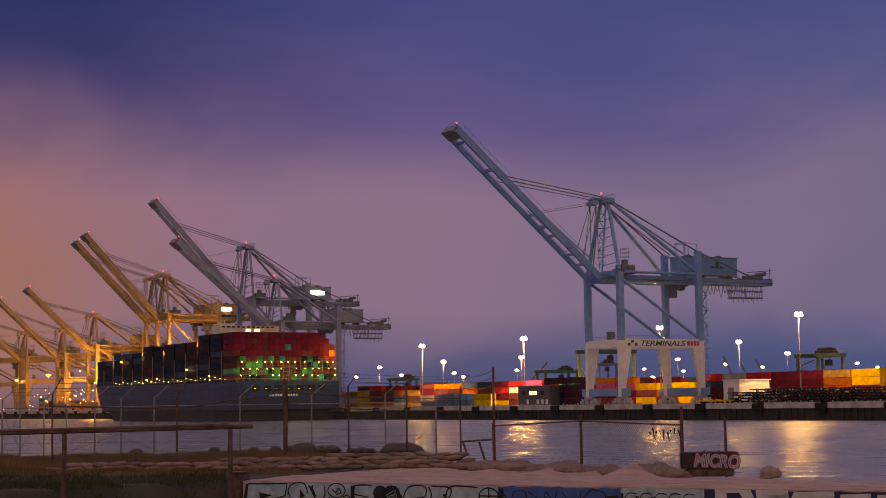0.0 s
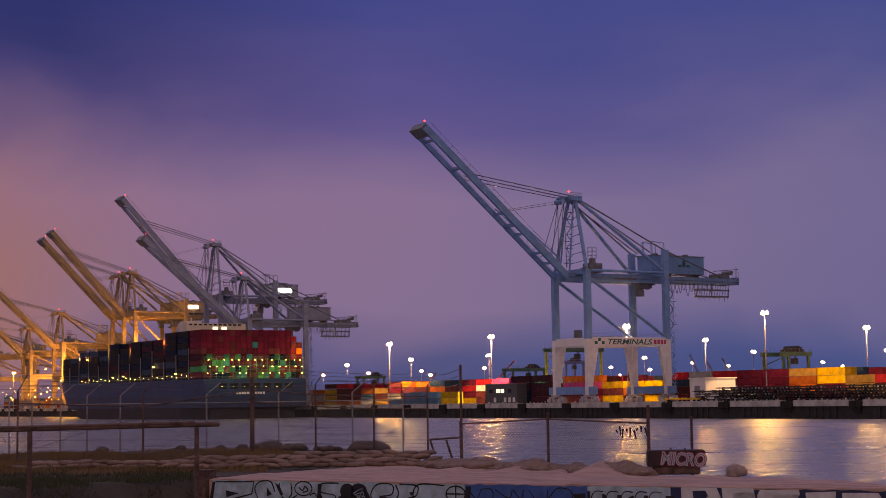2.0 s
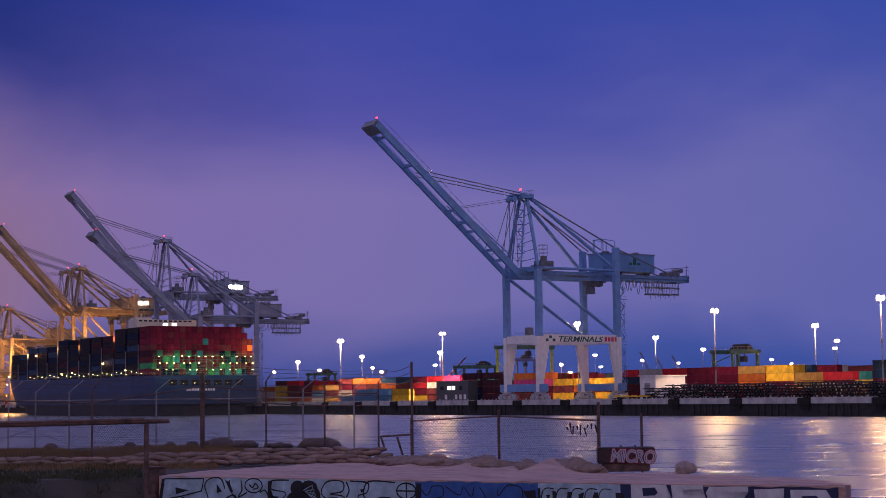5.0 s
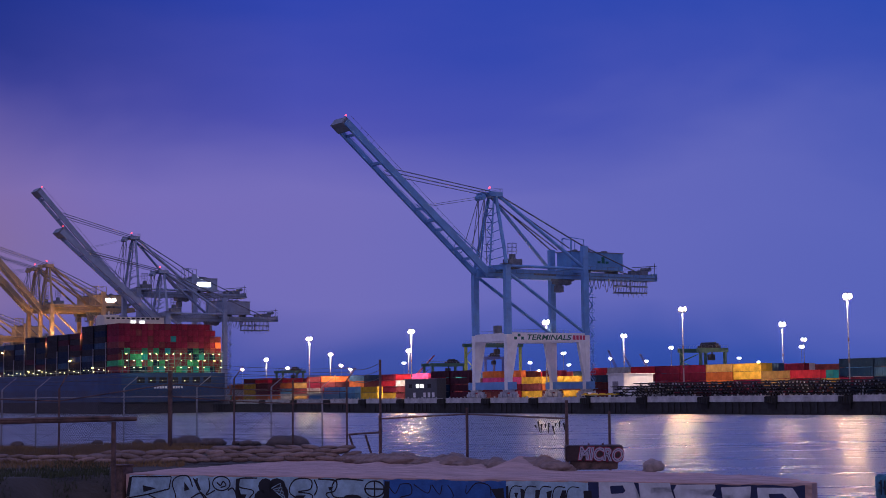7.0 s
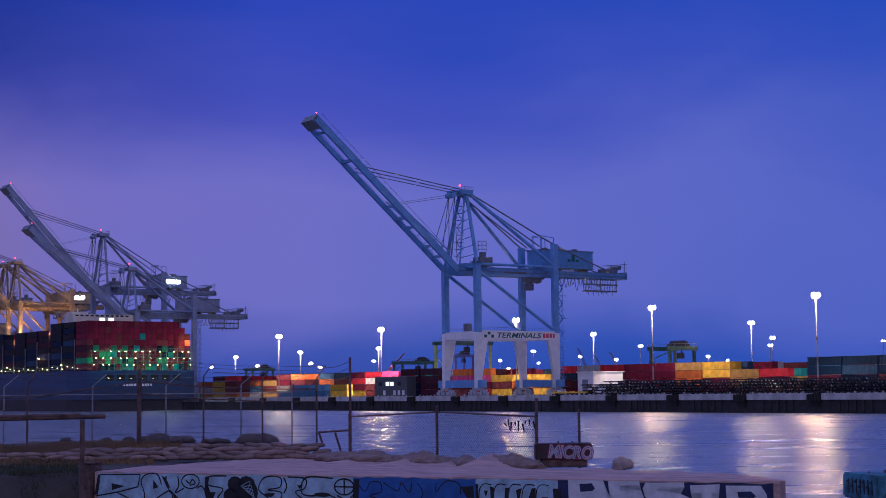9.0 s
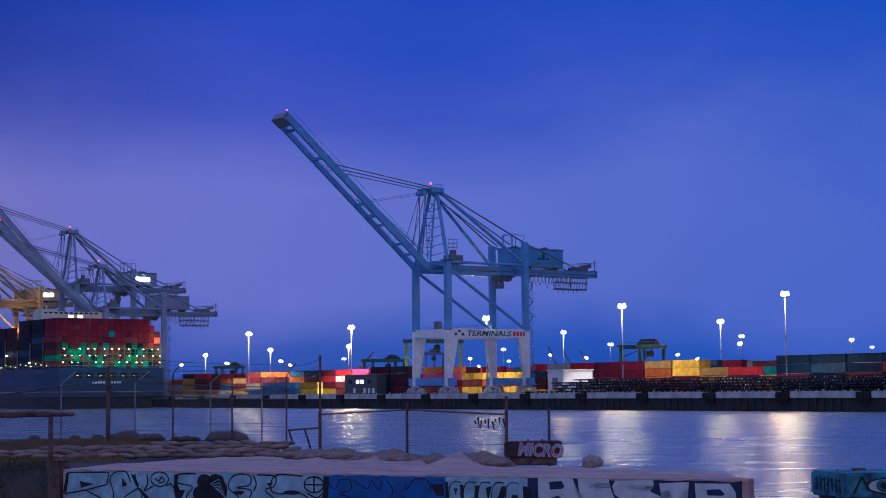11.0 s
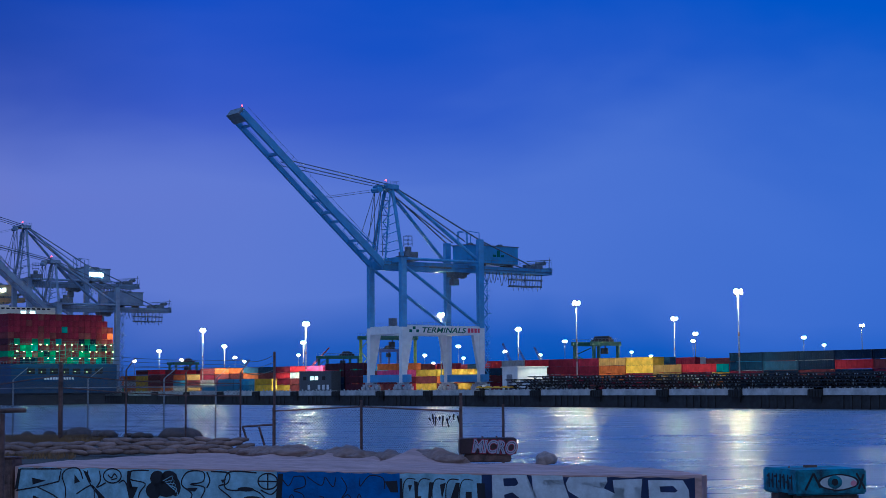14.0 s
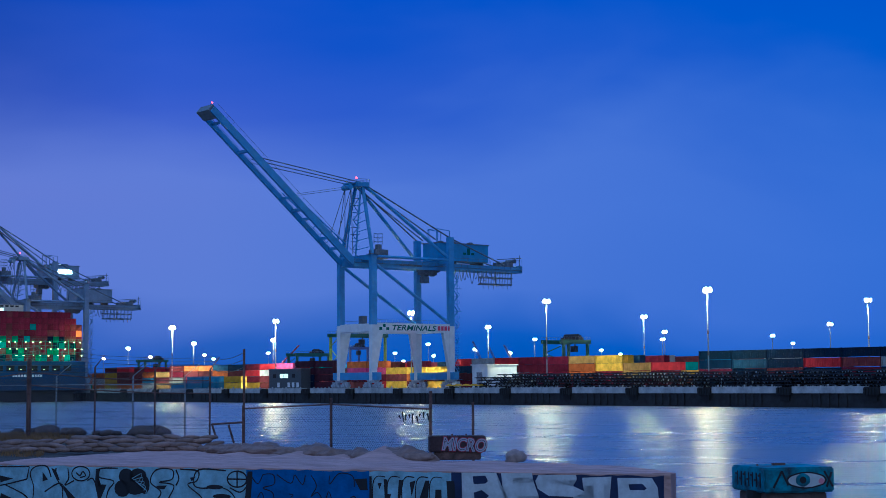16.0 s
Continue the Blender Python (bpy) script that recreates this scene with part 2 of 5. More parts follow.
# ---------- quay and terminal ground ----------
def build_quay():
    bm = B()
    box(bm, 0.6, 1500, -420, 2200, -6.5, 0)
    q = solid("ground", bm, M_ASPHALT, quay(0, 0, DECK - 0.004), "dark asphalt container terminal ground behind the quay", "ground", kind="structure")
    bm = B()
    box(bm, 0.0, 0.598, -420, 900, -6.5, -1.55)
    solid("wall_quay", bm, M_DARKWALL, quay(0, 0), "dark lower quay wall above the water", "quay wall", kind="structure")
    kerb = thing("quay_edge", quay(0, 0), "pale concrete quay edge beam with dark fender bays", "quay edge", kind="structure")
    bay, gap = 27.0, 4.6
    seg = B()
    box(seg, -0.5, 1.4, gap / 2 + 0.02, bay - gap / 2 - 0.02, -1.5, 0.25)
    for k in range(9):                                   # bollards and drain marks along the coping
        pipe(seg, (0.1, 4.5 + 2.3 * k, 0.25), (0.1, 4.5 + 2.3 * k, 0.5 + 0.25 * (k % 4 == 0)), 0.22, 8, 0.28)
    me = mesh_of("edge_beam", seg, M_CONCRETE)
    fm = B()
    box(fm, -0.7, 0.3, -gap / 2, gap / 2, -1.7, 0.05)
    for k in range(5):
        pipe(fm, (-1.0, -1.8 + 0.9 * k, -1.9), (-1.0, -1.8 + 0.9 * k, -0.1), 0.42, 8)
    box(fm, -0.5, 0.3, -1.4, 1.4, -3.4, -1.7)
    fme = mesh_of("fender", fm, M_BLACK)
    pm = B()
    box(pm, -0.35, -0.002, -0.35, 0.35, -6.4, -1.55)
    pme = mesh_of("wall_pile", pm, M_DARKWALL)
    a = -11.5 - bay * 14
    while a < 900:
        o = new("edge_beam", me)
        o.parent, o.location = kerb, (0, a, 0)
        f = new("fender", fme)
        f.parent, f.location = kerb, (0, a, 0)
        for k in range(3, 8):
            o = new("wall_pile", pme)
            o.parent, o.location = kerb, (0, a + k * bay / 10, 0)
        a += bay


build_quay()


# ---------- ship-to-shore cranes ----------
def stair_tower(bm, x, y, z0, z1, w=2.2, d=2.6):
    z, k = z0, 0
    for cx in (x, x + w):
        pipe(bm, (cx, y, z0), (cx, y, z1), 0.07, 4)
    while z < z1 - 2.6:
        xa, xb = (x, x + w) if k % 2 == 0 else (x + w, x)
        box(bm, x - 0.1, x + w + (1.3 if k % 3 == 0 else 0.2), y - 0.7, y + 0.7, z, z + 0.12)
        railing(bm, (x - 0.1, y - 0.7, z + 0.12), (x + w + 0.2, y - 0.7, z + 0.12), 1.0, 1.2)
        pipe(bm, (xa, y, z), (xb, y, z + 2.7), 0.24, 4)
        pipe(bm, (xa, y - 0.5, z + 1.0), (xb, y - 0.5, z + 3.7), 0.06, 4)
        z, k = z + 2.7, k + 1


def railing(bm, p, q, h=1.1, step=2.5):
    p, q = Vector(p), Vector(q)
    n = max(1, int((q - p).length / step))
    for i in range(n + 1):
        c = p.lerp(q, i / n)
        pipe(bm, c, c + Vector((0, 0, h)), 0.05, 4)
    pipe(bm, p + Vector((0, 0, h)), q + Vector((0, 0, h)), 0.05, 4)


def crane(m, mats, girder=42.7, apex=72.0, tip=(-61.0, 91.6), gauge=30.5, half=9.5, back=74.0, house=(33, 57), name="ship_to_shore_crane",
          label="", sign=False, stay=0.68, lit=None):
    paint, dark = mats
    c = thing(name, m, label, "crane", "ship-to-shore cranes")
    g0, g1 = girder, girder + 2.3
    # legs with haunched portals
    for y in (-half, half):
        for x in (0, gauge):
            bm = B()
            beam(bm, (x, y, 22.0), (x, y, g1 + (8.8 if x else 1.2)), 1.7, 2.2)
            part("leg", bm, paint, c)
            bm = B()
            beam(bm, (x, y, 2.8), (x, y, 21.99), 1.72, 2.24)
            inner = 1 if x == 0 else -1
            v0 = [bm.verts.new((x + inner * dx, y + dy, z)) for dx, dy, z in ((1.05, -0.7, 19.8), (3.9, -0.7, 19.8), (0.85, -0.7, 4.8), (0.85, 0.7, 19.8), (3.9, 0.7, 19.8), (0.85, 0.7, 4.8))]
            for f in ((0, 1, 2), (3, 5, 4), (1, 4, 5, 2), (0, 2, 5, 3), (0, 3, 4, 1)):
                bm.faces.new([v0[i] for i in f])
            # same paint as the upper leg; white here stands in for lamplight
            part("lower_leg", bm, M_WHITE if paint is M_CRANE else paint, c)
        bm = B()
        box(bm, 0.85, gauge - 0.85, y - 0.8, y + 0.8, 19.6, 22.6)
        # portal beam whitened too, the yard lamps' light put into its colour
        p = part("portal_beam", bm, M_WHITE if paint is M_CRANE else paint, c)
        bm = B()
        railing(bm, (0, y - 0.7, 22.6), (gauge, y - 0.7, 22.6))
        part("handrail", bm, dark, p)
        bm = B()
        pipe(bm, (0.6, y, g0 + 0.5), (gauge - 0.6, y, 22.9), 0.55, 10)
        part("diagonal_brace", bm, paint, c, smooth=False)
        bm = B()
        pipe(bm, (0, y, g1 + 0.6), (gauge, y, g1 + 0.6), 0.5, 10)
        part("tie_pipe", bm, paint, c)
        bm = B()
        pipe(bm, (0, y, g1 + 0.8), (1.2, y * 0.22, apex - 1.5), 0.62, 10)
        part("mast_leg", bm, paint, c)
        bm = B()
        pipe(bm, (2.0, y * 0.22, apex - 1.0), (gauge, y, g1 + 0.8), 0.6, 10)
        part("back_stay", bm, paint, c)
        bm = B()
        pipe(bm, (-2.5, y * 0.3, g1 + 0.5), (0.2, y * 0.22, apex - 3), 0.3, 8)
        for k in range(6):
            z = g1 + 3 + k * (apex - g1 - 8) / 6
            f = (z - g1) / (apex - g1)
            pipe(bm, (-2.5 + 2.7 * f, y * 0.27, z), (0.5, y * (1 - 0.78 * f), z + 1.2), 0.14, 6)
        part("mast_bracing", bm, paint, c)
    # cross beams along the rail, bogies
    for x in (0, gauge):
        bm = B()
        box(bm, x - 1.0, x + 1.0, -half - 3.4, half + 3.4, 3.0, 5.6)
        part("sill_beam", bm, paint, c)
        bm = B()
        box(bm, x - 0.8, x + 0.8, -half + 0.9, half - 0.9, 19.7, 22.4)
        # portal tie in white for the same painted lamplight
        part("portal_tie", bm, M_WHITE if paint is M_CRANE else paint, c)
        for y in (-half, half):                          # gusset plates over the bogies
            bm = B()
            v0 = [bm.verts.new((x + dx, y + dy, z)) for dx in (-0.7, 0.7) for dy, z in ((-3.2, 2.99), (3.2, 2.99), (1.1, 2.0), (-1.1, 2.0))]
            for f in ((0, 1, 2, 3), (7, 6, 5, 4), (0, 4, 5, 1), (1, 5, 6, 2), (2, 6, 7, 3), (3, 7, 4, 0)):
                bm.faces.new([v0[i] for i in f])
            part("gusset", bm, M_BOGIE, c)
        for y in (-half, half):
            bm = B()
            for yy in (-4.2, -1.5, 1.5, 4.2):
                box(bm, x - 0.5, x + 0.5, y + yy - 1.1, y + yy + 1.1, 0.55, 1.5)
                for w in (-0.6, 0.6):
                    pipe(bm, (x - 0.3, y + yy + w, 0.42), (x + 0.3, y + yy + w, 0.42), 0.42, 10)
            for yy in (-2.9, 2.9):
                box(bm, x - 0.4, x + 0.4, y + yy - 1.7, y + yy + 1.7, 1.5, 2.3)
                pipe(bm, (x, y + yy, 2.2), (x, y + yy * 0.6, 3.1), 0.4, 8)
            part("bogie", bm, M_BOGIE, c)
        bm = B()
        box(bm, x - 0.8, x + 0.8, -half, half, g1 - 0.6, g1 + 1.2)
        part("cross_beam", bm, paint, c)
    # trolley girder, twin boxes
    for y in (-3.2, 3.2):
        bm = B()
        box(bm, -4.0, gauge + 3, y - 0.6, y + 0.6, g0 - 0.45, g1 + 0.15)
        box(bm, gauge + 3, back, y - 0.6, y + 0.6, g0, g1 - 0.2)
        p = part("girder", bm, paint, c)
        bm = B()
        yy = y + (-1.1 if y < 0 else 1.1)
        box(bm, -4.0, back, min(y, yy), max(y, yy), g0 + 0.9, g0 + 1.0)
        railing(bm, (-4, yy, g0 + 1.0), (back, yy, g0 + 1.0), 1.1, 3.0)
        part("walkway", bm, dark, p)
    for x in range(4, int(back), 9):
        bm = B()
        box(bm, x, x + 0.6, -3.2, 3.2, g0 + 0.3, g1 - 0.6)
        part("girder_tie", bm, paint, c)
    bm = B()
    box(bm, back - 1.2, back, -3.8, 3.8, g0, g1 + 0.4)
    part("girder_end", bm, paint, c)
    bm = B()
    railing(bm, (back - 9, -3.8, g1), (back, -3.8, g1), 2.4, 1.4)
    railing(bm, (back - 9, 3.8, g1), (back, 3.8, g1), 2.4, 1.4)
    box(bm, back - 7, back - 3, -2, 2, g1, g1 + 1.7)
    box(bm, back - 12.5, back - 10, -3.4, -1.6, g1, g1 + 1.2)
    pipe(bm, (back - 2.2, -2.4, g1 + 2.2), (back - 2.2, 2.4, g1 + 2.2), 0.8, 10)
    pipe(bm, (back - 1.0, -3.6, g1), (back - 1.0, -3.6, g1 + 4.4), 0.12, 5)
    pipe(bm, (back - 12, -3.6, g1 + 2.4), (back, -3.6, g1 + 3.4), 0.14, 5)
    box(bm, back, back + 2.0, -0.6, 0.6, g0 + 0.4, g0 + 1.0)
    part("end_platform", bm, dark, c)
    # raised boom
    h = Vector((-4.0, 0, g0 + 0.9))
    e = Vector((tip[0], 0, tip[1]))
    d = (e - h).normalized()
    up = Vector((-d.z, 0, d.x)) * (-1 if d.x < 0 else 1)
    for y in (-3.75, 3.75):
        off = Vector((0, y, 0))
        bm = B()
        beam(bm, h + off, e + off, 1.1, 2.35 if y < 0 else 1.6)
        p = part("boom_girder", bm, paint, c)
        bm = B()
        o2 = off * 1.35 + up * 1.15
        L = (e - h).length
        for i in range(int(L / 3)):
            q = h + o2 + d * (3 * i)
            pipe(bm, q, q + up * 1.0, 0.05, 4)
        pipe(bm, h + o2 + up, e + o2 + up, 0.06, 4)
        part("boom_handrail", bm, dark, p)
    L = (e - h).length
    for f in (0.10, 0.17, 0.30, 0.36, 0.44, 0.74, 0.92):
        q = h + d * (L * f)
        bm = B()
        beam(bm, q + Vector((0, -3.19, 0)), q + Vector((0, 3.19, 0)), 1.5 if f in (0.36, 0.74) else 0.6, 0.9)
        part("boom_tie", bm, paint, c)
    bm = B()
    beam(bm, e - d * 3.2, e + d * 0.8, 7.6, 2.7)
    part("boom_tip", bm, dark, c)
    bm = B()
    pipe(bm, e + up * 1.8, e + up * 3.4, 0.12, 5)
    q = part("beacon_post", bm, dark, c)
    bm = B()
    bmesh.ops.create_uvsphere(bm, u_segments=8, v_segments=6, radius=0.32, matrix=Matrix.Translation(e + up * 3.6))
    part("red_beacon", bm, M_RED, q, "glowing red beacon")
    # forestays, folded links and back ties
    top = Vector((0.4, 0, apex))
    for y in (-2.0, 2.0):
        yy = Vector((0, y, 0))
        a1 = h + d * (L * stay) + up * 1.3
        for k, r in ((0, 0.17), (0.9, 0.14)):
            bm = B()
            pipe(bm, top + yy - Vector((0, 0, k)), a1 + yy * 1.3 - Vector((0, 0, k * 1.4)), r, 6)
            part("fore_stay", bm, dark, c)
        bm = B()
        pipe(bm, h + d * 6 + up * 3.2 + yy * 1.3, h + d * (L * 0.46) + up * 1.3 + yy * 1.3, 0.2, 6)
        for f in (0.08, 0.13, 0.18, 0.23, 0.28, 0.36):
            q = h + d * (L * f)
            pipe(bm, q + up * 1.0 + yy * 1.3, q + up * (3.3 - 4 * f) + yy * 1.3, 0.16, 5)
        part("inner_stay", bm, paint, c)
        bm = B()
        for k in (0, 0.8):
            pipe(bm, (-3.8, y * 0.8, apex - 1.6 - k), h + d * (L * 0.44) + up * (1.4 - k) + yy * 1.2, 0.045, 5)
        for f in (0.02, 0.07, 0.13):
            pipe(bm, (-3.6, y * 0.9, apex - 2.2), h + d * (L * f) + up * (3.0 - 9 * f) + yy * 1.2, 0.13, 5)
        part("folded_link", bm, dark, c)
        bm = B()
        ye = half if y > 0 else -half
        pipe(bm, top + yy, (gauge, ye, g1 + 8.6), 0.26, 6)
        pipe(bm, (gauge, ye, g1 + 8.6), (back - 8, y * 1.5, g1 + 0.4), 0.24, 6)
        pipe(bm, top + yy + Vector((1, 0, -1.4)), (gauge - 2, y * 1.8, g1 + 8.4), 0.22, 6)
        part("back_tie", bm, dark, c)
    rise = (apex - g1 - 5) / 8.6                           # stairs and landings up the mast
    for k in range(8):
        z, xc = g1 + 2 + rise * (k + 0.6), -1.2 + (k + 0.6) / 8.6
        bm = B()
        box(bm, xc - 1.2, xc + 1.6, -0.9, 0.9, z, z + 0.12)
        railing(bm, (xc - 1.2, -0.9, z + 0.12), (xc + 1.6, -0.9, z + 0.12), 1.0, 1.4)
        part("mast_landing", bm, paint, c)
        if k < 7:
            bm = B()
            pipe(bm, (xc - 1.0 + 2.2 * (k % 2), -0.5, z), (xc + 1.2 - 2.2 * (k % 2), -0.5, z + rise), 0.16, 4)
            part("mast_stair", bm, paint, c)
    # head of the mast
    bm = B()
    box(bm, -1.8, 3.2, -3.4, 3.4, apex - 1.6, apex)
    box(bm, -4.6, -1.8, -1.6, 1.6, apex - 1.0, apex - 0.4)
    pipe(bm, (-4.0, -2.2, apex - 2.0), (-4.0, 2.2, apex - 2.0), 1.0, 10)
    part("mast_head", bm, paint, c)
    bm = B()
    railing(bm, (-1.8, -3.4, apex), (3.2, -3.4, apex), 1.1, 1.2)
    railing(bm, (-1.8, 3.4, apex), (3.2, 3.4, apex), 1.1, 1.2)
    railing(bm, (3.2, -3.4, apex), (3.2, 3.4, apex), 1.1, 1.2)
    part("head_railing", bm, dark, c)
    bm = B()
    pipe(bm, (0, 0, apex), (0, 0, apex + 1.6), 0.1, 5)
    q = part("beacon_post", bm, dark, c)
    bm = B()
    bmesh.ops.create_uvsphere(bm, u_segments=8, v_segments=6, radius=0.4, matrix=Matrix.Translation((0, 0, apex + 1.8)))
    part("red_beacon", bm, M_RED, q, "glowing red beacon")
    # machinery house on the girder
    bm = B()
    hx0, hx1 = house
    box(bm, hx0, hx1, -4.2, 4.2, g1 + 0.9, g1 + 7.2)
    hs = part("machinery_house", bm, M_HOUSE if sign else paint, c)
    bm = B()
    box(bm, hx0 - 0.3, hx1 + 0.3, -4.5, 4.5, g1 + 7.2, g1 + 7.5)
    for x in (hx0 + 4, hx0 + 10, hx1 - 6):
        box(bm, x, x + 1.4, -1, 1, g1 + 7.5, g1 + 8.4)
    part("house_roof", bm, dark, hs)
    bm = B()
    for x in (hx0 + 2, hx0 + 9, hx1 - 2):
        box(bm, x - 0.4, x + 0.4, -3.4, 3.4, g1 - 0.2, g1 + 0.9)
    railing(bm, (hx0, -5.0, g1 + 0.9), (hx1, -5.0, g1 + 0.9), 1.1, 2.5)
    box(bm, hx0, hx1, -5.0, -4.21, g1 + 0.75, g1 + 0.9)
    part("house_platform", bm, dark, hs)
    # gantry frame above the house
    bm = B()
    for y in (-2.5, 2.5):
        pipe(bm, (gauge, y, g1 + 7.5), (gauge, y, g1 + 12), 0.16, 5)
        pipe(bm, (hx0 + 1, y, g1 + 7.5), (hx0 + 1, y, g1 + 12.5), 0.16, 5)
        pipe(bm, (hx0 + 7, y, g1 + 7.5), (hx0 + 7, y, g1 + 12), 0.16, 5)
        pipe(bm, (hx0 + 1, y, g1 + 12.5), (hx0 + 7, y, g1 + 12), 0.13, 5)
        pipe(bm, (gauge, y, g1 + 12), (hx0 + 1, y, g1 + 12.5), 0.13, 5)
    pipe(bm, (hx0 + 1, -2.5, g1 + 12.5), (hx0 + 1, 2.5, g1 + 12.5), 0.13, 5)
    part("service_frame", bm, paint, hs)
    # trolley, cab and hanging festoon cables
    bm = B()
    tx = gauge - 6
    box(bm, tx, tx + 7, -2.4, 2.4, g0 - 1.0, g0 - 0.05)
    machines = []
    for k in range(7):
        machines.append((tx + k + 0.02, tx + k + 0.98, -2.0 + 0.2 * k, 1.8 - 0.2 * k, g0 - 2.0 - 0.2 * (k % 3), g0 - 1.0))
    trol = part("trolley", bm, dark, c)
    for m6 in machines:
        bm = B()
        box(bm, *m6)
        part("hoist_block", bm, dark, trol)
    bm = B()
    box(bm, tx + 0.5, tx + 3.0, -1.2, 1.2, g0 - 5.0, g0 - 2.6)
    box(bm, tx + 1.0, tx + 1.3, -1.0, 1.0, g0 - 2.6, g0 - 1.0)
    box(bm, tx + 2.2, tx + 2.5, -1.0, 1.0, g0 - 2.6, g0 - 1.0)
    part("driver_cab", bm, dark, trol)
    x = gauge + 3.0
    rnd = random.Random(7)
    while x < back - 14:
        w, dep = 1.6 + rnd.random() * 0.8, 2.6 + rnd.random() * 2.8
        bm = B()
        tube(bm, [(x + w * i / 8, -3.9, g0 + 0.2 - dep * (1 - (i / 4 - 1) ** 2)) for i in range(9)], 0.11)
        part("festoon_cable", bm, dark, c)
        x += w
    bm = B()
    for xx in (back - 21, back - 13, back - 5):
        pipe(bm, (xx, -3.6, g0), (xx, -3.6, g0 - 4.6), 0.18, 4)
    for zz in (g0 - 2.2, g0 - 4.6):
        pipe(bm, (back - 21, -3.6, zz), (back - 5, -3.6, zz), 0.26, 4)
    box(bm, back - 21, back - 9, -4.4, -2.8, g0 - 5.0, g0 - 4.7)
    box(bm, back - 21, back - 5, -4.2, -3.0, g0 - 2.5, g0 - 2.1)
    cage = part("cable_cage", bm, dark, c)
    for i in range(20):
        xx = back - 20.5 + i * 0.78
        bm = B()
        pipe(bm, (xx, -3.6, g0 - 0.1), (xx + 0.25, -3.6, g0 - 4.9 - (i % 3) * 0.7), 0.11, 4)
        part("cable_strand", bm, dark, cage)
    # stairs on the landside leg, drum platform by the hinge
    bm = B()
    stair_tower(bm, gauge + 1.2, -half, 3.0, g0 - 1)
    part("stair_tower", bm, paint, c)
    bm = B()
    box(bm, 2.0, 7.5, -half + 1, -half + 5, g1, g1 + 3.2)
    pipe(bm, (4.6, -half + 3, g1 + 3.2), (4.6, -half + 3, g1 + 5.0), 1.2, 8)
    for z in (g1 + 6.0, g1 + 7.4, g1 + 8.8):
        for i in range(6):
            k0, k1 = i * math.pi / 3, (i + 1) * math.pi / 3
            pipe(bm, (4.6 + 1.7 * math.cos(k0), -half + 3 + 1.7 * math.sin(k0), z), (4.6 + 1.7 * math.cos(k1), -half + 3 + 1.7 * math.sin(k1), z), 0.06, 4)
            pipe(bm, (4.6 + 1.7 * math.cos(k0), -half + 3 + 1.7 * math.sin(k0), g1 + 5), (4.6 + 1.7 * math.cos(k0), -half + 3 + 1.7 * math.sin(k0), g1 + 8.8), 0.05, 4)
    box(bm, -1.8, 1.8, -half - 1.6, -half + 1.6, g1 + 1.2, g1 + 1.4)
    railing(bm, (-1.8, -half - 1.6, g1 + 1.4), (1.8, -half - 1.6, g1 + 1.4), 1.1, 1.2)
    part("hinge_platform", bm, dark, c)
    bm = B()
    box(bm, 8.5, 10.8, half - 1, half + 1, 22.6, 25.8)
    part("switch_cabinet", bm, dark, c)
    if sign:
        def letters(body, x, y, z, size, mat, tilt=0.0, name="sign_lettering"):
            cu = bpy.data.curves.new(name, "FONT")
            cu.body, cu.size, cu.extrude, cu.shear, cu.offset = body, size, 0.02, tilt, 0.045
            ob = bpy.data.objects.new(name, cu)
            me = bpy.data.meshes.new_from_object(ob)
            me.materials.append(mat)
            o = new(name, me)
            o.parent, o.matrix_basis = c, pose(x, y, z, 90, 0, 0)
            return o
        green = material("sign_green", (0.012, 0.12, 0.085), 0.6, var=0.1)
        pink = material("sign_red", (0.55, 0.05, 0.12), 0.6, var=0.1)
        t1 = letters("TERMINALS", 7.2, -half - 0.84, 20.15, 2.6, green, 0.25)
        t1.scale = (19.6 / t1.dimensions.x, 1, 1)
        for dx, dz in ((0, 0), (1.5, 1.05), (3.0, 0)):   # an emblem of three blocks
            bm = B()
            box(bm, 2.1 + dx, 3.3 + dx, -half - 0.86, -half - 0.81, 20.15 + dz, 21.15 + dz)
            part("sign_block", bm, green, c)
        for k in range(4):
            bm = B()
            box(bm, 28.0 + k * 1.5, 29.1 + k * 1.5, -half - 0.86, -half - 0.81, 20.3, 21.85)
            part("maker_bar", bm, pink, c, "red plain bar of a maker mark")
        bm = B()
        for k in range(3):
            box(bm, hx1 - 12 + k * 1.9, hx1 - 10.6 + k * 1.9, -4.26, -4.21, g1 + 3.4, g1 + 4.2 + (k == 1) * 1.6)
        part("house_emblem", bm, green, hs)
        bm = B()
        box(bm, 16, 26, -3.86, -3.81, g0 + 0.5, g0 + 1.2)
        part("girder_mark", bm, dark, c)
        bm = B()
        q = h + d * (L * 0.62) + Vector((0, -3.98, 0))
        beam(bm, q, q - d * 17, 0.06, 1.0)
        part("boom_mark", bm, dark, c)
    if lit is not None:
        bm = B()
        box(bm, lit[0], lit[1], -4.4, -4.22, g1 + 3.2, g1 + 5.2)
        part("floodlight_panel", bm, M_LAMP_PANEL, hs, "bright white floodlight")
    return c


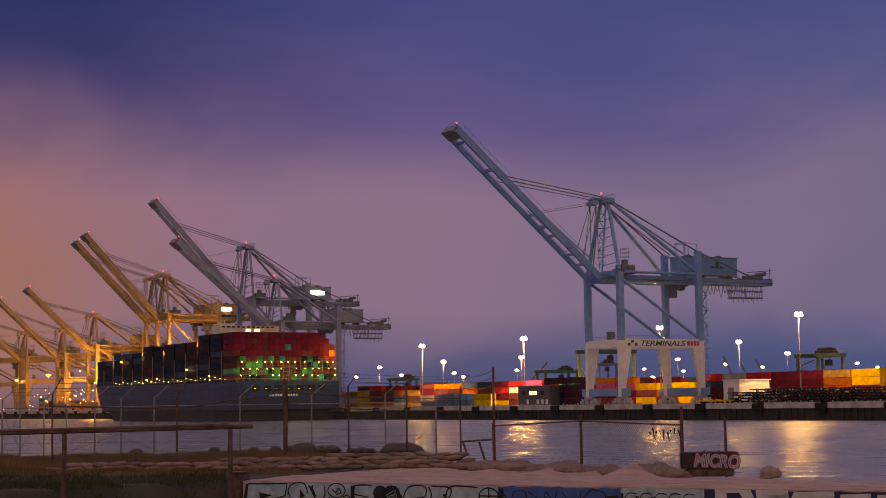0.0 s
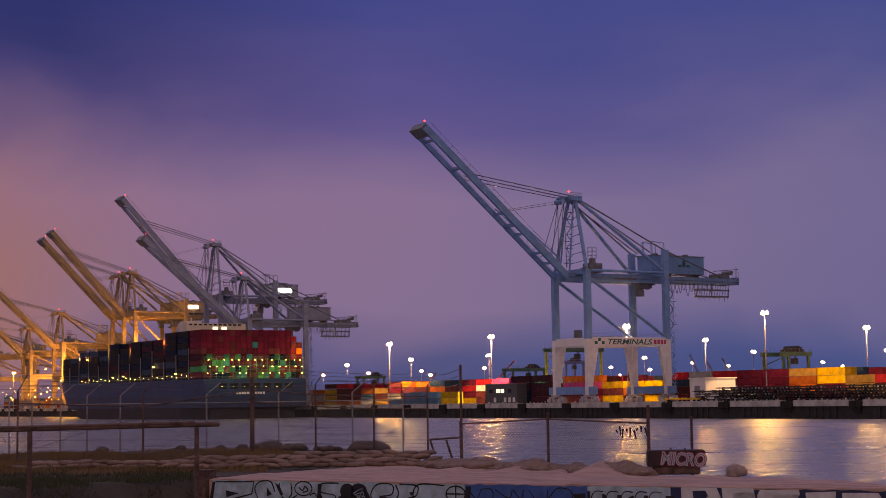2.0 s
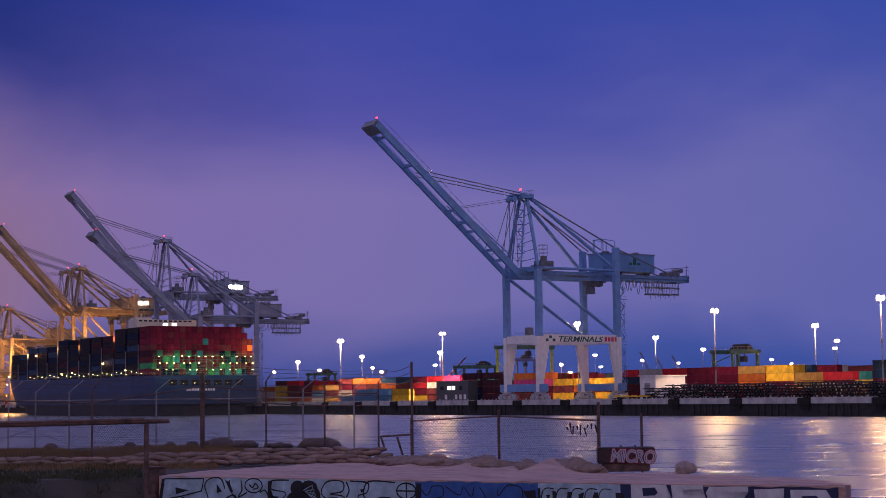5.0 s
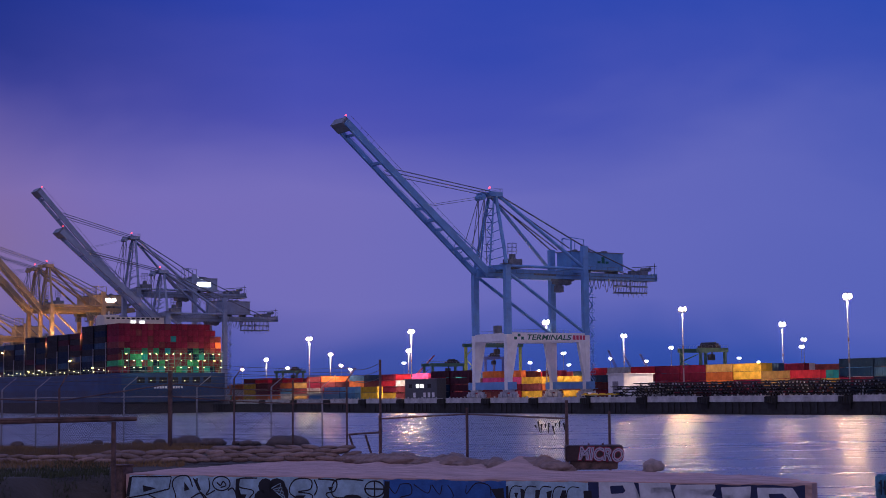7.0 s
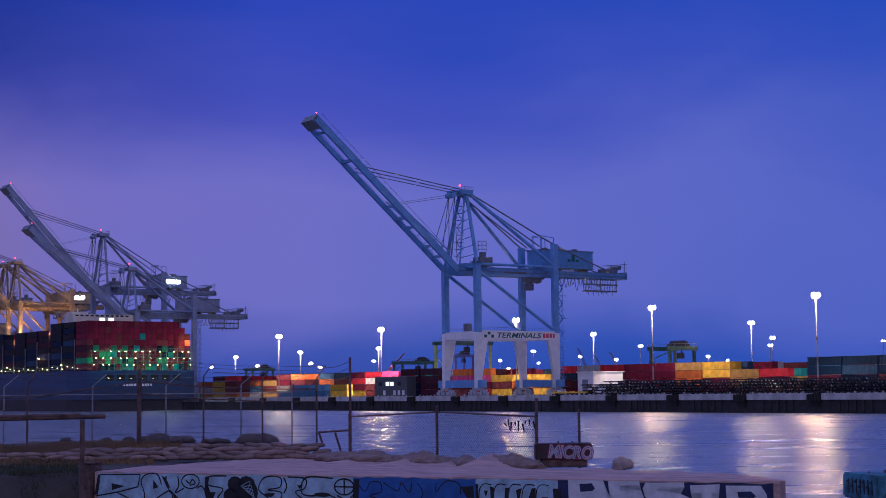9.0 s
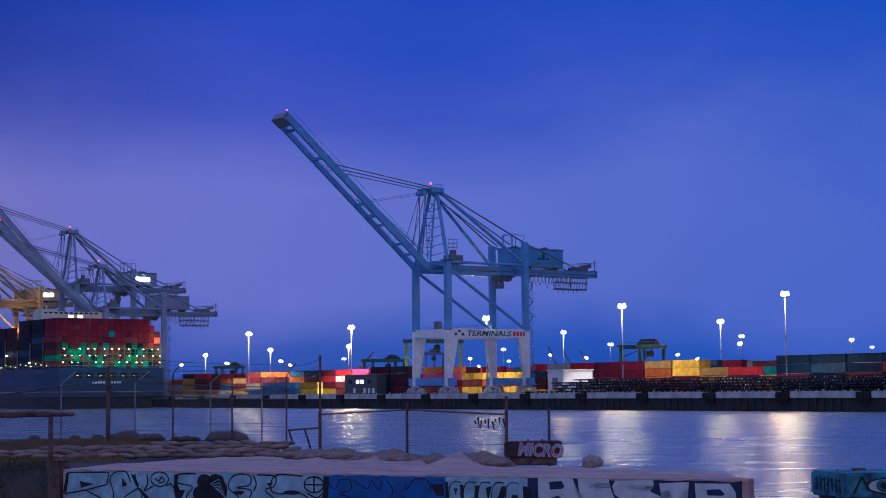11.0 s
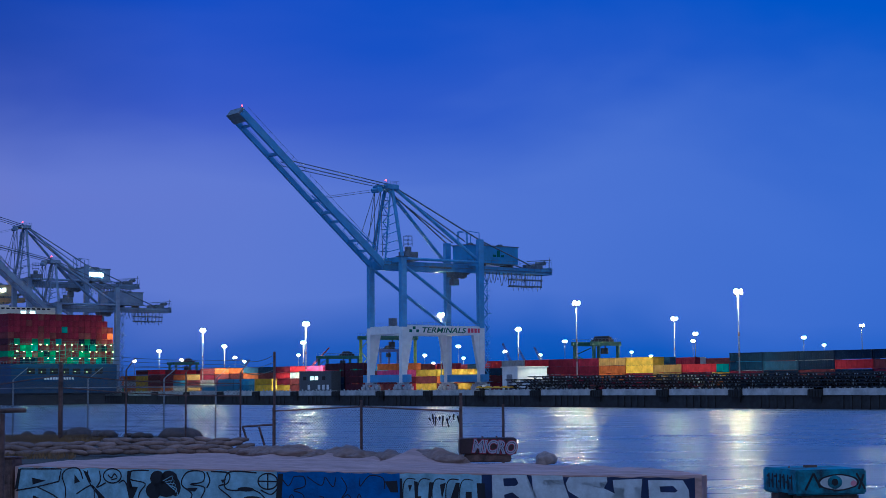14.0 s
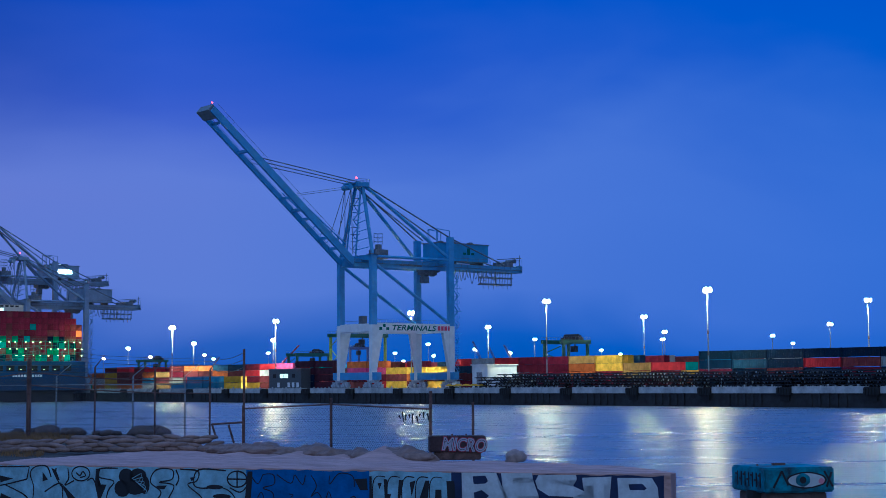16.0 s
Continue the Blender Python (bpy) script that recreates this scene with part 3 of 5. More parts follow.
crane(quay(45, 4), (M_CRANE, M_CRANE_DARK), gauge=34.5, label="light grey steel container crane with its boom raised on the quay", sign=True)
G2 = "grey container crane with raised boom behind the moored ship"
G3 = "cream container crane with raised boom under sodium lights"
crane(quay(320, 5), (M_CRANE_GREY, M_CRANE_DARK), girder=39.3, apex=63.5, tip=(-52, 80), half=9, stay=0.78, back=63, house=(28, 47), label=G2)
crane(quay(354, 5), (M_CRANE_GREY, M_CRANE_DARK), girder=53, apex=83, tip=(-50, 103), half=9, stay=0.78, back=63, house=(28, 46), lit=(32, 42), label="tall grey container crane with a floodlit machinery house")
crane(quay(471, 5), (M_CRANE_YELLOW, M_CRANE_DARK), girder=51, apex=77.2, tip=(-46.6, 97.5), half=9, stay=0.78, back=52, house=(28, 44), lit=(33, 40), label=G3)
crane(quay(489, 5), (M_CRANE_YELLOW, M_CRANE_DARK), girder=51, apex=76.6, tip=(-46, 95), half=9, stay=0.78, back=50, house=(28, 44), label=G3)
for a, g, ap in ((594, 38, 60.6), (658, 35, 54), (745, 35.5, 56), (860, 38, 60)):
    crane(quay(a, 5), (M_CRANE_YELLOW, M_CRANE_DARK), girder=g, apex=ap, tip=(-43, g + 37.5), half=9, stay=0.78, back=50, house=(26, 40), label="far cream container crane with raised boom above sodium lights")

# ---------- container ship alongside ----------
CW, CH, CL = 2.44, 2.62, 12.19
CONT_COLORS = {
    "maroon": (0.17, 0.010, 0.035), "red": (0.50, 0.02, 0.035), "brown": (0.16, 0.035, 0.04), "orange": (0.62, 0.17, 0.03),
    "yellow": (0.72, 0.46, 0.03), "blue": (0.10, 0.25, 0.42), "navy": (0.03, 0.07, 0.13), "teal": (0.03, 0.28, 0.27),
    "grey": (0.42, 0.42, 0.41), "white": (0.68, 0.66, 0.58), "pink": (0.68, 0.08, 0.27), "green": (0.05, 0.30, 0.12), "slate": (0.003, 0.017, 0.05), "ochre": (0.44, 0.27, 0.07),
    # the first is near-black, shade painted on the ship's port-side containers
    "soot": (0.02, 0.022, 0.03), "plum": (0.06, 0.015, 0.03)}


def container_mesh(color):
    """A forty-foot box: local x its width, y its length, ribbed sides, framed ends with doors."""
    m = material("container_" + color, CONT_COLORS[color], 0.6, 0, 0.3, 0.5, 0.1, random_tint=0.3, spec=0.2)
    bm = B()
    w, l = CW / 2, CL / 2
    ribs = 14
    for sx in (-1, 1):
        pts = []
        for i in range(ribs):
            y0 = -l + 0.2 + (CL - 0.4) * i / ribs
            st = (CL - 0.4) / ribs
            pts += [(w, y0), (w, y0 + st * 0.5), (w - 0.09, y0 + st * 0.6), (w - 0.09, y0 + st * 0.9)]
        pts.append((w, l - 0.2))
        lo = [bm.verts.new((sx * x, y, 0.28)) for x, y in pts]
        hi = [bm.verts.new((sx * x, y, CH - 0.17)) for x, y in pts]
        for i in range(len(pts) - 1):
            bm.faces.new((lo[i], lo[i + 1], hi[i + 1], hi[i]))
        box(bm, sx * w - 0.05, sx * w + 0.02, -l, l, 0.14, 0.28)
        box(bm, sx * w - 0.05, sx * w + 0.03, -l, l, CH - 0.17, CH - 0.06)
        for sy in (-1, 1):
            box(bm, sx * w - 0.1, sx * w + 0.06, sy * l - 0.1, sy * l + 0.1, 0.0, CH)
    box(bm, -w, w, -l, l, CH - 0.08, CH - 0.04)
    box(bm, -w, w, -l + 0.08, -l + 0.12, 0.1, CH - 0.1)
    box(bm, -w, w, l - 0.12, l - 0.08, 0.1, CH - 0.1)
    for x in (-0.75, -0.3, 0.3, 0.75):
        pipe(bm, (x, -l + 0.02, 0.15), (x, -l + 0.02, CH - 0.15), 0.04, 4)
    box(bm, -w, w, -l - 0.02, -l + 0.1, 0.02, 0.2)
    box(bm, -w, w, -l - 0.02, -l + 0.1, CH - 0.17, CH - 0.02)
    return mesh_of("container", bm, m)


CONT = {k: container_mesh(k) for k in CONT_COLORS}


LOOSE = []


def container(color, m, where, joined=False):
    if joined:
        LOOSE.append((color, m))
        return None
    o = new("shipping_container", CONT[color])
    o.matrix_basis = m
    return tagged(o, f"{color} ribbed steel shipping container stacked {where}", "container", "containers " + where)


SHIP_A0, SHIP_A1, SHIP_S0, SHIP_S1 = 236.0, 450.0, -53.5, -3.0
SHIP_DECK = 12.3


def build_ship():
    L, W = SHIP_A1 - SHIP_A0, SHIP_S1 - SHIP_S0
    sh = thing("container_ship", quay(SHIP_A0, SHIP_S0, WATER), "large dark blue container ship moored at the quay, fully laden", "ship")
    H = SHIP_DECK - WATER

    def outline(f, flare):
        """Hull outline, stern to bow, as (x, y) rows."""
        out = []
        n = 22
        for i in range(n + 1):
            y = L * i / n
            b = 1.0
            if i > 14:
                b = 1 - ((i - 14) / (n - 14)) ** (1.6 + 2.4 * flare) * (1.0 if flare < 0.5 else 0.93)
            if i < 2:
                b = 0.96 + 0.02 * i if flare > 0.5 else 0.80 + 0.1 * i
            yy = y + (38 * (flare - 0.66) * ((i - 15) / (n - 15)) ** 2 if i > 15 else 0) - (3 if i == 0 and flare > 0.5 else 0)
            out.append((W / 2 * b, yy))
        return out
    levels = [(-2.0, 0.0), (4.2, 0.25), (5.0, 0.6), (H * 0.7, 0.85), (H, 1.0)]
    for nm, lv, mat in (("lower_hull", levels[:3], M_HULL_LOW), ("upper_hull", levels[2:], M_HULL)):
        bm = B()
        rings = []
        for z, fl in lv:
            o = outline(0, fl)
            rise = [0 if k < 17 or z < H - 0.1 else (k - 16) * 0.55 for k in range(len(o))]
            ring = [bm.verts.new((W / 2 - x, y, z + r)) for (x, y), r in zip(o, rise)] + [bm.verts.new((W / 2 + x, y, z + r)) for (x, y), r in reversed(list(zip(o, rise)))]
            rings.append(ring)
        for a, b in zip(rings, rings[1:]):
            n = len(a)
            for i in range(n):
                j = (i + 1) % n
                bm.faces.new((a[i], a[j], b[j], b[i]))
        bm.faces.new(rings[-1])
        bm.faces.new(rings[0][::-1])
        part(nm, bm, mat, sh)
    # mooring deck openings and writing bars on the transom
    for k in range(7):
        bm = B()
        box(bm, 8 + k * 5.2, 11.6 + k * 5.2, -3.04, -2.95, H - 4.2, H - 1.9)
        part("mooring_opening", bm, M_BLACK, sh)
    bm = B()
    for k in range(11):
        box(bm, 16 + k * 1.25, 16.9 + k * 1.25, -3.06, -2.97, H - 6.6, H - 5.6)
    part("name_bars", bm, M_WHITE, sh, "plain pale bars of a ship's name")
    bm = B()
    for k in range(6):
        box(bm, 9 + k * 5.2, 9.6 + k * 5.2, -3.08, -3.0, H - 3.4, H - 3.15)
    part("deck_light", bm, M_LAMP_SHIP, sh, "small greenish deck lights")
    bm = B()
    railing(bm, (0.8, -2.5, H), (W - 0.8, -2.5, H), 1.1, 3)
    railing(bm, (0.3, 0, H), (0.3, L * 0.62, H), 1.1, 3)
    part("ship_railing", bm, M_STEEL, sh)
    # deckhouse with bridge wings
    bm = B()
    hy = 64
    box(bm, 21, W - 5, hy, hy + 12, H, H + 23)
    box(bm, 21, W + 0.5, hy - 1, hy + 9, H + 23, H + 27.2)
    dk = part("deckhouse", bm, M_DECKHOUSE, sh)
    bm = B()
    for k in range(11):
        box(bm, 22 + k * 2.5, 23.6 + k * 2.5, hy - 1.06, hy - 0.95, H + 26.2, H + 26.9)
    part("bridge_window", bm, M_BLACK, dk)
    for k in (2, 3):
        bm = B()
        box(bm, 25 + k * 4.5, 27.6 + k * 4.5, hy - 1.1, hy - 1.07, H + 24.2, H + 25.6)
        part("lit_window", bm, M_WINDOW, dk)
    bm = B()
    box(bm, W / 2 - 4, W / 2 + 4, hy + 1, hy + 8, H + 27.2, H + 28.2)
    pipe(bm, (W / 2, hy + 4, H + 28.2), (W / 2, hy + 4, H + 30), 0.4, 6)
    part("mast", bm, M_DECKHOUSE, dk)
    # lashing bridge at the stern
    bm = B()
    for k in range(18):
        x = 2.4 + k * 2.68
        pipe(bm, (x, -0.7, H), (x, -0.7, H + 9.2), 0.12, 4)
    for z in (2.95, 5.8, 8.6):
        box(bm, 1.5, W - 1.0, -1.3, -0.4, H + z - 0.1, H + z)
        railing(bm, (1.5, -1.3, H + z), (W - 1.0, -1.3, H + z), 1.0, 2.54)
    part("lashing_bridge", bm, material("lashing_green", (0.05, 0.20, 0.15), 0.6), sh)
    for k in range(13):
        for tier in range(3):
            if (k * 7 + tier * 3) % 8 == 5:
                continue
            bm = B()
            x = 3.4 + k * 3.72 + (tier % 2) * 0.5 + 0.5 * math.sin(k * 2.3 + tier)
            box(bm, x - 0.27, x + 0.27, -1.5, -1.25, H + 2.3 + tier * 2.85, H + 2.6 + tier * 2.85)
            part("deck_lamp", bm, M_LAMP_SHIP, sh, "bright greenish working lamp")
    for y, z in ((26, 2.5), (52, 6), (90, 2.5), (104, 2.4), (140, 12), (180, 2.3), (205, 9)):
        bm = B()
        box(bm, -0.2, 0.3, y - 0.5, y + 0.5, H + z, H + z + 0.5)
        part("side_lamp", bm, M_LAMP_ORANGE if z > 5 else M_LAMP_SHIP, sh, "working lamp")
    for b in range(1, 14):                               # lashing frames in the gaps between the bays
        bm = B()
        y = 6.8 + 14.1 * (b - 0.5)
        top = H + 8.5 + 2.6 * ((b * 5) % 3)
        for x in (0.9, 3.4):
            box(bm, x, x + 0.3, y - 0.2, y + 0.2, H, top)
        for z in (3.0, 5.8, 8.3):
            box(bm, 0.9, 9.0, y - 0.55, y + 0.55, H + z, H + z + 0.12)
        part("lashing_frame", bm, M_STEEL, sh)
    for k in range(26):
        bm = B()
        box(bm, 0.0, 0.25, 8 + k * 5.6, 8.35 + k * 5.6, H + 0.9 + 0.5 * (k % 3), H + 1.2 + 0.5 * (k % 3))
        part("deck_lamp", bm, M_LAMP_SHIP, sh, "small pale lamp along the deck edge")
    # containers: each one at the stern face and the port side, the hidden core as filled stacks
    base = quay(SHIP_A0, SHIP_S0, SHIP_DECK)
    rnd = random.Random(4)
    cols, x0, pitch = 18, 2.5, 2.68
    pal = ["maroon"] * 6 + ["brown"] * 2
    lo_pal = ["maroon", "brown", "slate", "brown", "green", "brown", "plum", "teal", "maroon", "brown"]
    for i in range(cols):
        for k in range(8):
            if (i >= cols - 1 and k >= 6) or (i >= cols - 2 and k >= 7):
                continue
            colr = rnd.choice(lo_pal if k < 4 else pal)
            if k == 5 and i == 9:
                colr = "teal"
            if k >= 4 and i == cols - 1:
                colr = "orange" if k == 4 else "brown"
            container(colr, base @ pose(x0 + pitch * i, 6.8, 0.3 + k * CH), "aboard the ship")
    # dark picks put the port side's shade into the container colours
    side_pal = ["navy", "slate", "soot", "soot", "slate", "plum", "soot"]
    tiers = [8, 8, 8, 7, 7, 7, 6, 7, 6, 6, 6, 5, 5]
    core = B()
    for b, nt in enumerate(tiers):
        y = 6.8 + 14.1 * b
        if y > L - 40:
            inset = 1.6 * (y - (L - 40)) / 14 + 0.6
        else:
            inset = 0
        if nt == 0:
            continue
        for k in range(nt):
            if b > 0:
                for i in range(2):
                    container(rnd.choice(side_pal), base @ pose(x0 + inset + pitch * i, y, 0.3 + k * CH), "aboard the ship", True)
        if b > 0 and tiers[b - 1] < nt:
            for i in range(2, 8):
                container(rnd.choice(lo_pal), base @ pose(x0 + inset + pitch * i, y, 0.3 + (nt - 1) * CH), "aboard the ship", True)
        if b > 0 and b != 4:
            box(core, x0 + inset + pitch * 1.6, W - 3 - inset, y - 6, y + 6, 0.3, nt * CH - 0.3)
    gap = 6.8 + 14.1 * 0.5
    for x, y, z, col in ((10, -5, 5, (0.9, 1.0, 0.42)), (25, -5, 5, (0.95, 1.0, 0.42)), (40, -5, 5, (0.95, 1.0, 0.42)), (47, -3, 12, (1.0, 0.45, 0.12)), (2.0, gap + 14.1 * 2, 17, (1.0, 0.3, 0.08)),
                         (2.0, gap + 14.1 * 5, 15, (1.0, 0.3, 0.08)), (2.0, gap + 14.1 * 7, 15, (1.0, 0.35, 0.08)), (2.0, gap + 14.1 * 10, 13, (1.0, 0.35, 0.08))):
        ld = bpy.data.lights.new("working_light", "POINT")
        ld.energy, ld.color, ld.shadow_soft_size = 1100 if y < 0 else 2200, col, 0.4
        lo = new("working_light", ld)
        lo.matrix_basis = quay(SHIP_A0, SHIP_S0, SHIP_DECK) @ pose(x, y, z)
    solid("container_stacks", core, material("stack_brown", (0.16, 0.06, 0.05), 0.7, var=0.5, scale=0.4), base, "closely packed brown and maroon container stacks aboard the ship", "containers", kind="stuff")


build_ship()


# ---------- container yard ----------
def stack(a, s, colors, turn=0.0, joined=False):
    """One stack of containers, from the ground up."""
    for k, col in enumerate(colors):
        container(col, quay(a, s, DECK - 0.004 + k * CH, turn), "in the terminal yard", joined)


def build_yard():
    rnd = random.Random(11)
    # from near the camera's right to far along the quay: start, end, tiers, palette
    fronts = """yellow yellow|orange yellow|maroon maroon red|maroon ochre ochre|maroon maroon yellow yellow|maroon orange orange ochre|brown maroon maroon maroon|maroon maroon maroon maroon
        teal grey brown red|maroon brown grey grey|maroon brown navy red|yellow brown yellow|brown orange yellow|yellow brown yellow|red maroon pink orange|brown maroon pink orange|maroon maroon brown
        orange red maroon|red brown orange|brown brown white pink|brown brown white red|yellow maroon red maroon|blue blue brown navy|blue blue orange blue|brown maroon brown orange|brown maroon brown orange
        brown grey maroon brown|ochre brown ochre|grey blue orange|orange maroon brown|orange brown brown red|yellow yellow yellow brown|orange white orange|green orange orange"""
    extra = ["maroon", "brown", "red", "navy", "grey", "blue", "orange", "teal", "maroon", "brown"]
    a = -85.4
    for cols in fronts.replace("\n", "|").split("|"):
        cols = cols.split()
        for r in range(7):
            s0 = 49 + r * 2.75 + (6.0 if r > 3 else 0)
            if r:
                n = max(1, len(cols) - (rnd.random() < 0.3) - (rnd.random() < 0.25))
                row = [rnd.choice(cols + extra) for _ in range(n)]
            else:
                row = cols
            stack(a + rnd.uniform(-0.2, 0.2), s0, row, joined=r > 0)
        a += 12.7
    for a in (183, 176.5):
        stack(a, 40 if a > 180 else 37, ["yellow", "yellow"])
    for i in range(34):                                # rows further inland
        for r in range(2):
            stack(-70 + i * 13.2, 92 + r * 2.75, [rnd.choice(["maroon", "brown", "red", "navy", "grey", "orange", "blue", "brown"]) for _ in range(rnd.choice((3, 4, 4)))], joined=True)
    # low blue row close to the quay and dark grey stacks by the crane
    for i in range(3):
        stack(170 + i * 13, 22, ["blue", "blue"][: 2 - (i == 2)])
    stack(101, 21.5, ["slate", "slate", "plum", "plum"])
    stack(88, 21.5, ["plum", "plum", "plum", "plum"])
    # long slate-blue block at the near end of the yard
    for i in range(7):
        a = -100 - i * 12.7
        for j in range(2):
            cols = [rnd.choice(["slate", "slate", "navy", "slate", "slate", "slate", "slate", "navy", "slate", "brown", "slate"]) for _ in range(3)] + ["slate"]
            for ii, k, col in ((0, 1, "maroon"), (2, 1, "brown"), (3, 2, "red"), (4, 1, "maroon"), (5, 2, "grey")):
                if ii == i and j == 0:
                    cols[k] = col
            if j == 0:
                stack(a, 27 + j * 2.6, cols[:4])
            else:
                stack(a, 27 + j * 2.6, cols[:3])
    # yard beyond the sodium-lit berths
    for i in range(40):
        for k in range(rnd.choice((2, 3, 3, 4))):
            container(rnd.choice(["brown", "orange", "red", "blue", "grey", "yellow"]), quay(380 + i * 13, 62, DECK + k * CH), "", True)


build_yard()


def join_loose():
    """The stacks behind and aboard, too many to be single things, as one object."""
    names = sorted(CONT)
    vs, fs, ms, base = [], [], [], 0
    for col, m in LOOSE:
        me = CONT[col]
        co = np.empty(len(me.vertices) * 3)
        me.vertices.foreach_get("co", co)
        mm = np.array(m)
        vs.append(co.reshape(-1, 3) @ mm[:3, :3].T + mm[:3, 3])
        for p in me.polygons:
            fs.append([base + v for v in p.vertices])
            ms.append(names.index(col))
        base += len(me.vertices)
    me = bpy.data.meshes.new("container_rows")
    me.from_pydata(np.concatenate(vs).tolist(), [], fs)
    for n in names:
        me.materials.append(CONT[n].materials[0])
    me.polygons.foreach_set("material_index", ms)
    tagged(new("container_rows", me), "rows of mixed colour ribbed shipping containers", "containers", kind="stuff")


join_loose()


# ---------- light masts ----------
MASTS = [(-34.7, 1176.6), (-2.8, 755.8), (9.5, 1044.4), (39.5, 682.4), (54.4, 966.4), (72.2, 1351.9), (-25.5, 1539.5), (-70.0, 1597.3), (34.7, 1658.1),
         (22.2, 1436.3), (84.5, 601.9), (162.0, 1074.0), (180.1, 1383.0), (251.2, 1853.2), (234.1, 1519.1), (142.1, 755.1), (209.7, 964.6), (225.1, 1251.7),
         (279.8, 1384.8), (332.5, 1280.8), (397.7, 1462.9), (116.1, 516.1), (183.4, 638.5), (249.5, 830.1), (290.1, 970.0), (148.6, 451.9), (220.4, 506.0),
         (295.0, 720.1), (335.6, 904.2), (413.9, 1076.5)]


def build_masts():
    z1 = 28.0
    first = None
    for x, y in MASTS:
        if first is None:
            t = thing("light_mast", pose(x, y, DECK), "tall pale steel floodlight mast, lamps switched on, in the terminal", "light mast", "floodlight masts")
            bm = B()
            pipe(bm, (0, 0, 0), (0, 0, z1 - 1.2), 0.24, 10, 0.15)
            p = part("pole", bm, M_STEEL, t)
            for z in (9.0, 15.0):
                bm = B()
                pipe(bm, (0, 0, z), (0, 0, z + 1.1), 0.26, 10, 0.25)
                part("band", bm, M_RUST, p, "dark red painted band")
            bm = B()
            pipe(bm, (0, 0, 0), (0, 0, 0.8), 0.9, 10)
            part("footing", bm, M_CONCRETE, t)
            bm = B()
            box(bm, -1.2, 1.2, -0.15, 0.15, z1 - 1.3, z1 - 1.0)
            box(bm, -0.15, 0.15, -1.3, 1.3, z1 - 1.3, z1 - 1.0)
            part("crossarm", bm, M_STEEL, t)
            for k in range(8):
                an = math.pi * k / 4
                dx, dy = 0.85 * math.cos(an), 0.65 * math.sin(an)
                zz = z1 - 0.9 + 0.5 * (k % 2)
                bm = B()
                box(bm, dx - 0.3, dx + 0.3, dy - 0.25, dy + 0.25, zz, zz + 0.75)
                h = part("lamp_head", bm, M_STEEL, t)
                bm = B()
                bmesh.ops.create_uvsphere(bm, u_segments=8, v_segments=6, radius=0.30, matrix=pose(dx * 1.1, dy * 1.15 - 0.3, zz + 0.35))
                part("lens", bm, M_LAMP, h, "glowing white floodlight lens")
            first = t
        else:
            copy_thing(first, pose(x, y, DECK))
    # the lamps' light, on the masts nearest to the quay
    for x, y, kw in ((116.1, 516.1, 32), (148.6, 451.9, 48), (84.5, 601.9, 50), (39.5, 682.4, 130), (-2.8, 755.8, 130), (142.1, 755.1, 70), (220.4, 506.0, 70), (183.4, 638.5, 70),
                     (9.5, 1044.4, 80), (54.4, 966.4, 80), (-34.7, 1176.6, 80)):
        ld = bpy.data.lights.new("floodlight", "SPOT")
        ld.energy, ld.color, ld.shadow_soft_size = kw * 1000, (1.0, 0.66, 0.36), 1.0
        ld.spot_size, ld.spot_blend = radians(124), 0.25
        lo = new("floodlight", ld)
        aim = Vector((NN.x * 0.5, NN.y * 0.5, -1))     # over the yard, away from the basin
        lo.matrix_basis = Matrix.Translation((x - 0.6, y - 1.4, DECK + z1 - 1.6)) @ aim.to_track_quat("-Z", "Y").to_matrix().to_4x4()


build_masts()

# ---------- near shore: platform, ground, fence ----------
WALL_A, WALL_B = Vector((-4.1, 36.5)), Vector((8.6, 28.4))


def ground_height(x, y):
    """Shore ground: a grassy flat on the left that falls to the water behind and steps down before the platform wall."""
    z = -0.05 + 0.12 * noise.noise((x * 0.15, y * 0.15, 0)) + 0.05 * noise.noise((x * 0.7, y * 0.7, 3))
    d = (WALL_B - WALL_A).normalized()
    rel = Vector((x, y)) - WALL_A
    front = rel.x * d.y - rel.y * d.x          # positive on the eye's side of the wall
    along = rel.dot(d)
    k = min(1, max(0, (along + 1.2) / 1.2)) * min(1, max(0, (front + 0.3) / 0.5)) * min(1, max(0, (14 - front) / 4))
    z -= 2.0 * k
    if -0.1 < along < 15.2 and -6.6 < front <= 0.3:
        z -= 0.5
    shore = float(np.interp(x, (-40, -1.0, 1.3, 8.6, 10, 60), (58, 60, 41.6, 30.4, 26, 20)))
    if y > shore:
        z -= (y - shore) * 1.6 if x > 1 else (y - shore) * 0.55
    if along > 14.6 and y > 24:
        z -= min(6, (along - 14.6) * 3.0)
    return max(z, -7)


def build_ground():
    bm = B()
    xs = [-60, -45, -34] + [-26 + 0.8 * i for i in range(56)] + [22, 30, 45, 60]
    ys = [-60, -30, -10, 0, 8] + [12 + 0.8 * i for i in range(82)]
    grid = [[bm.verts.new((x, y, ground_height(x, y))) for x in xs] for y in ys]
    for r0, r1 in zip(grid, grid[1:]):
        for i in range(len(xs) - 1):
            bm.faces.new((r0[i], r0[i + 1], r1[i + 1], r1[i]))
    ob = part("ground", bm, M_SOIL, smooth=True)
    tagged(ob, "dry earth shore with patchy grass", "ground", kind="structure")


build_ground()


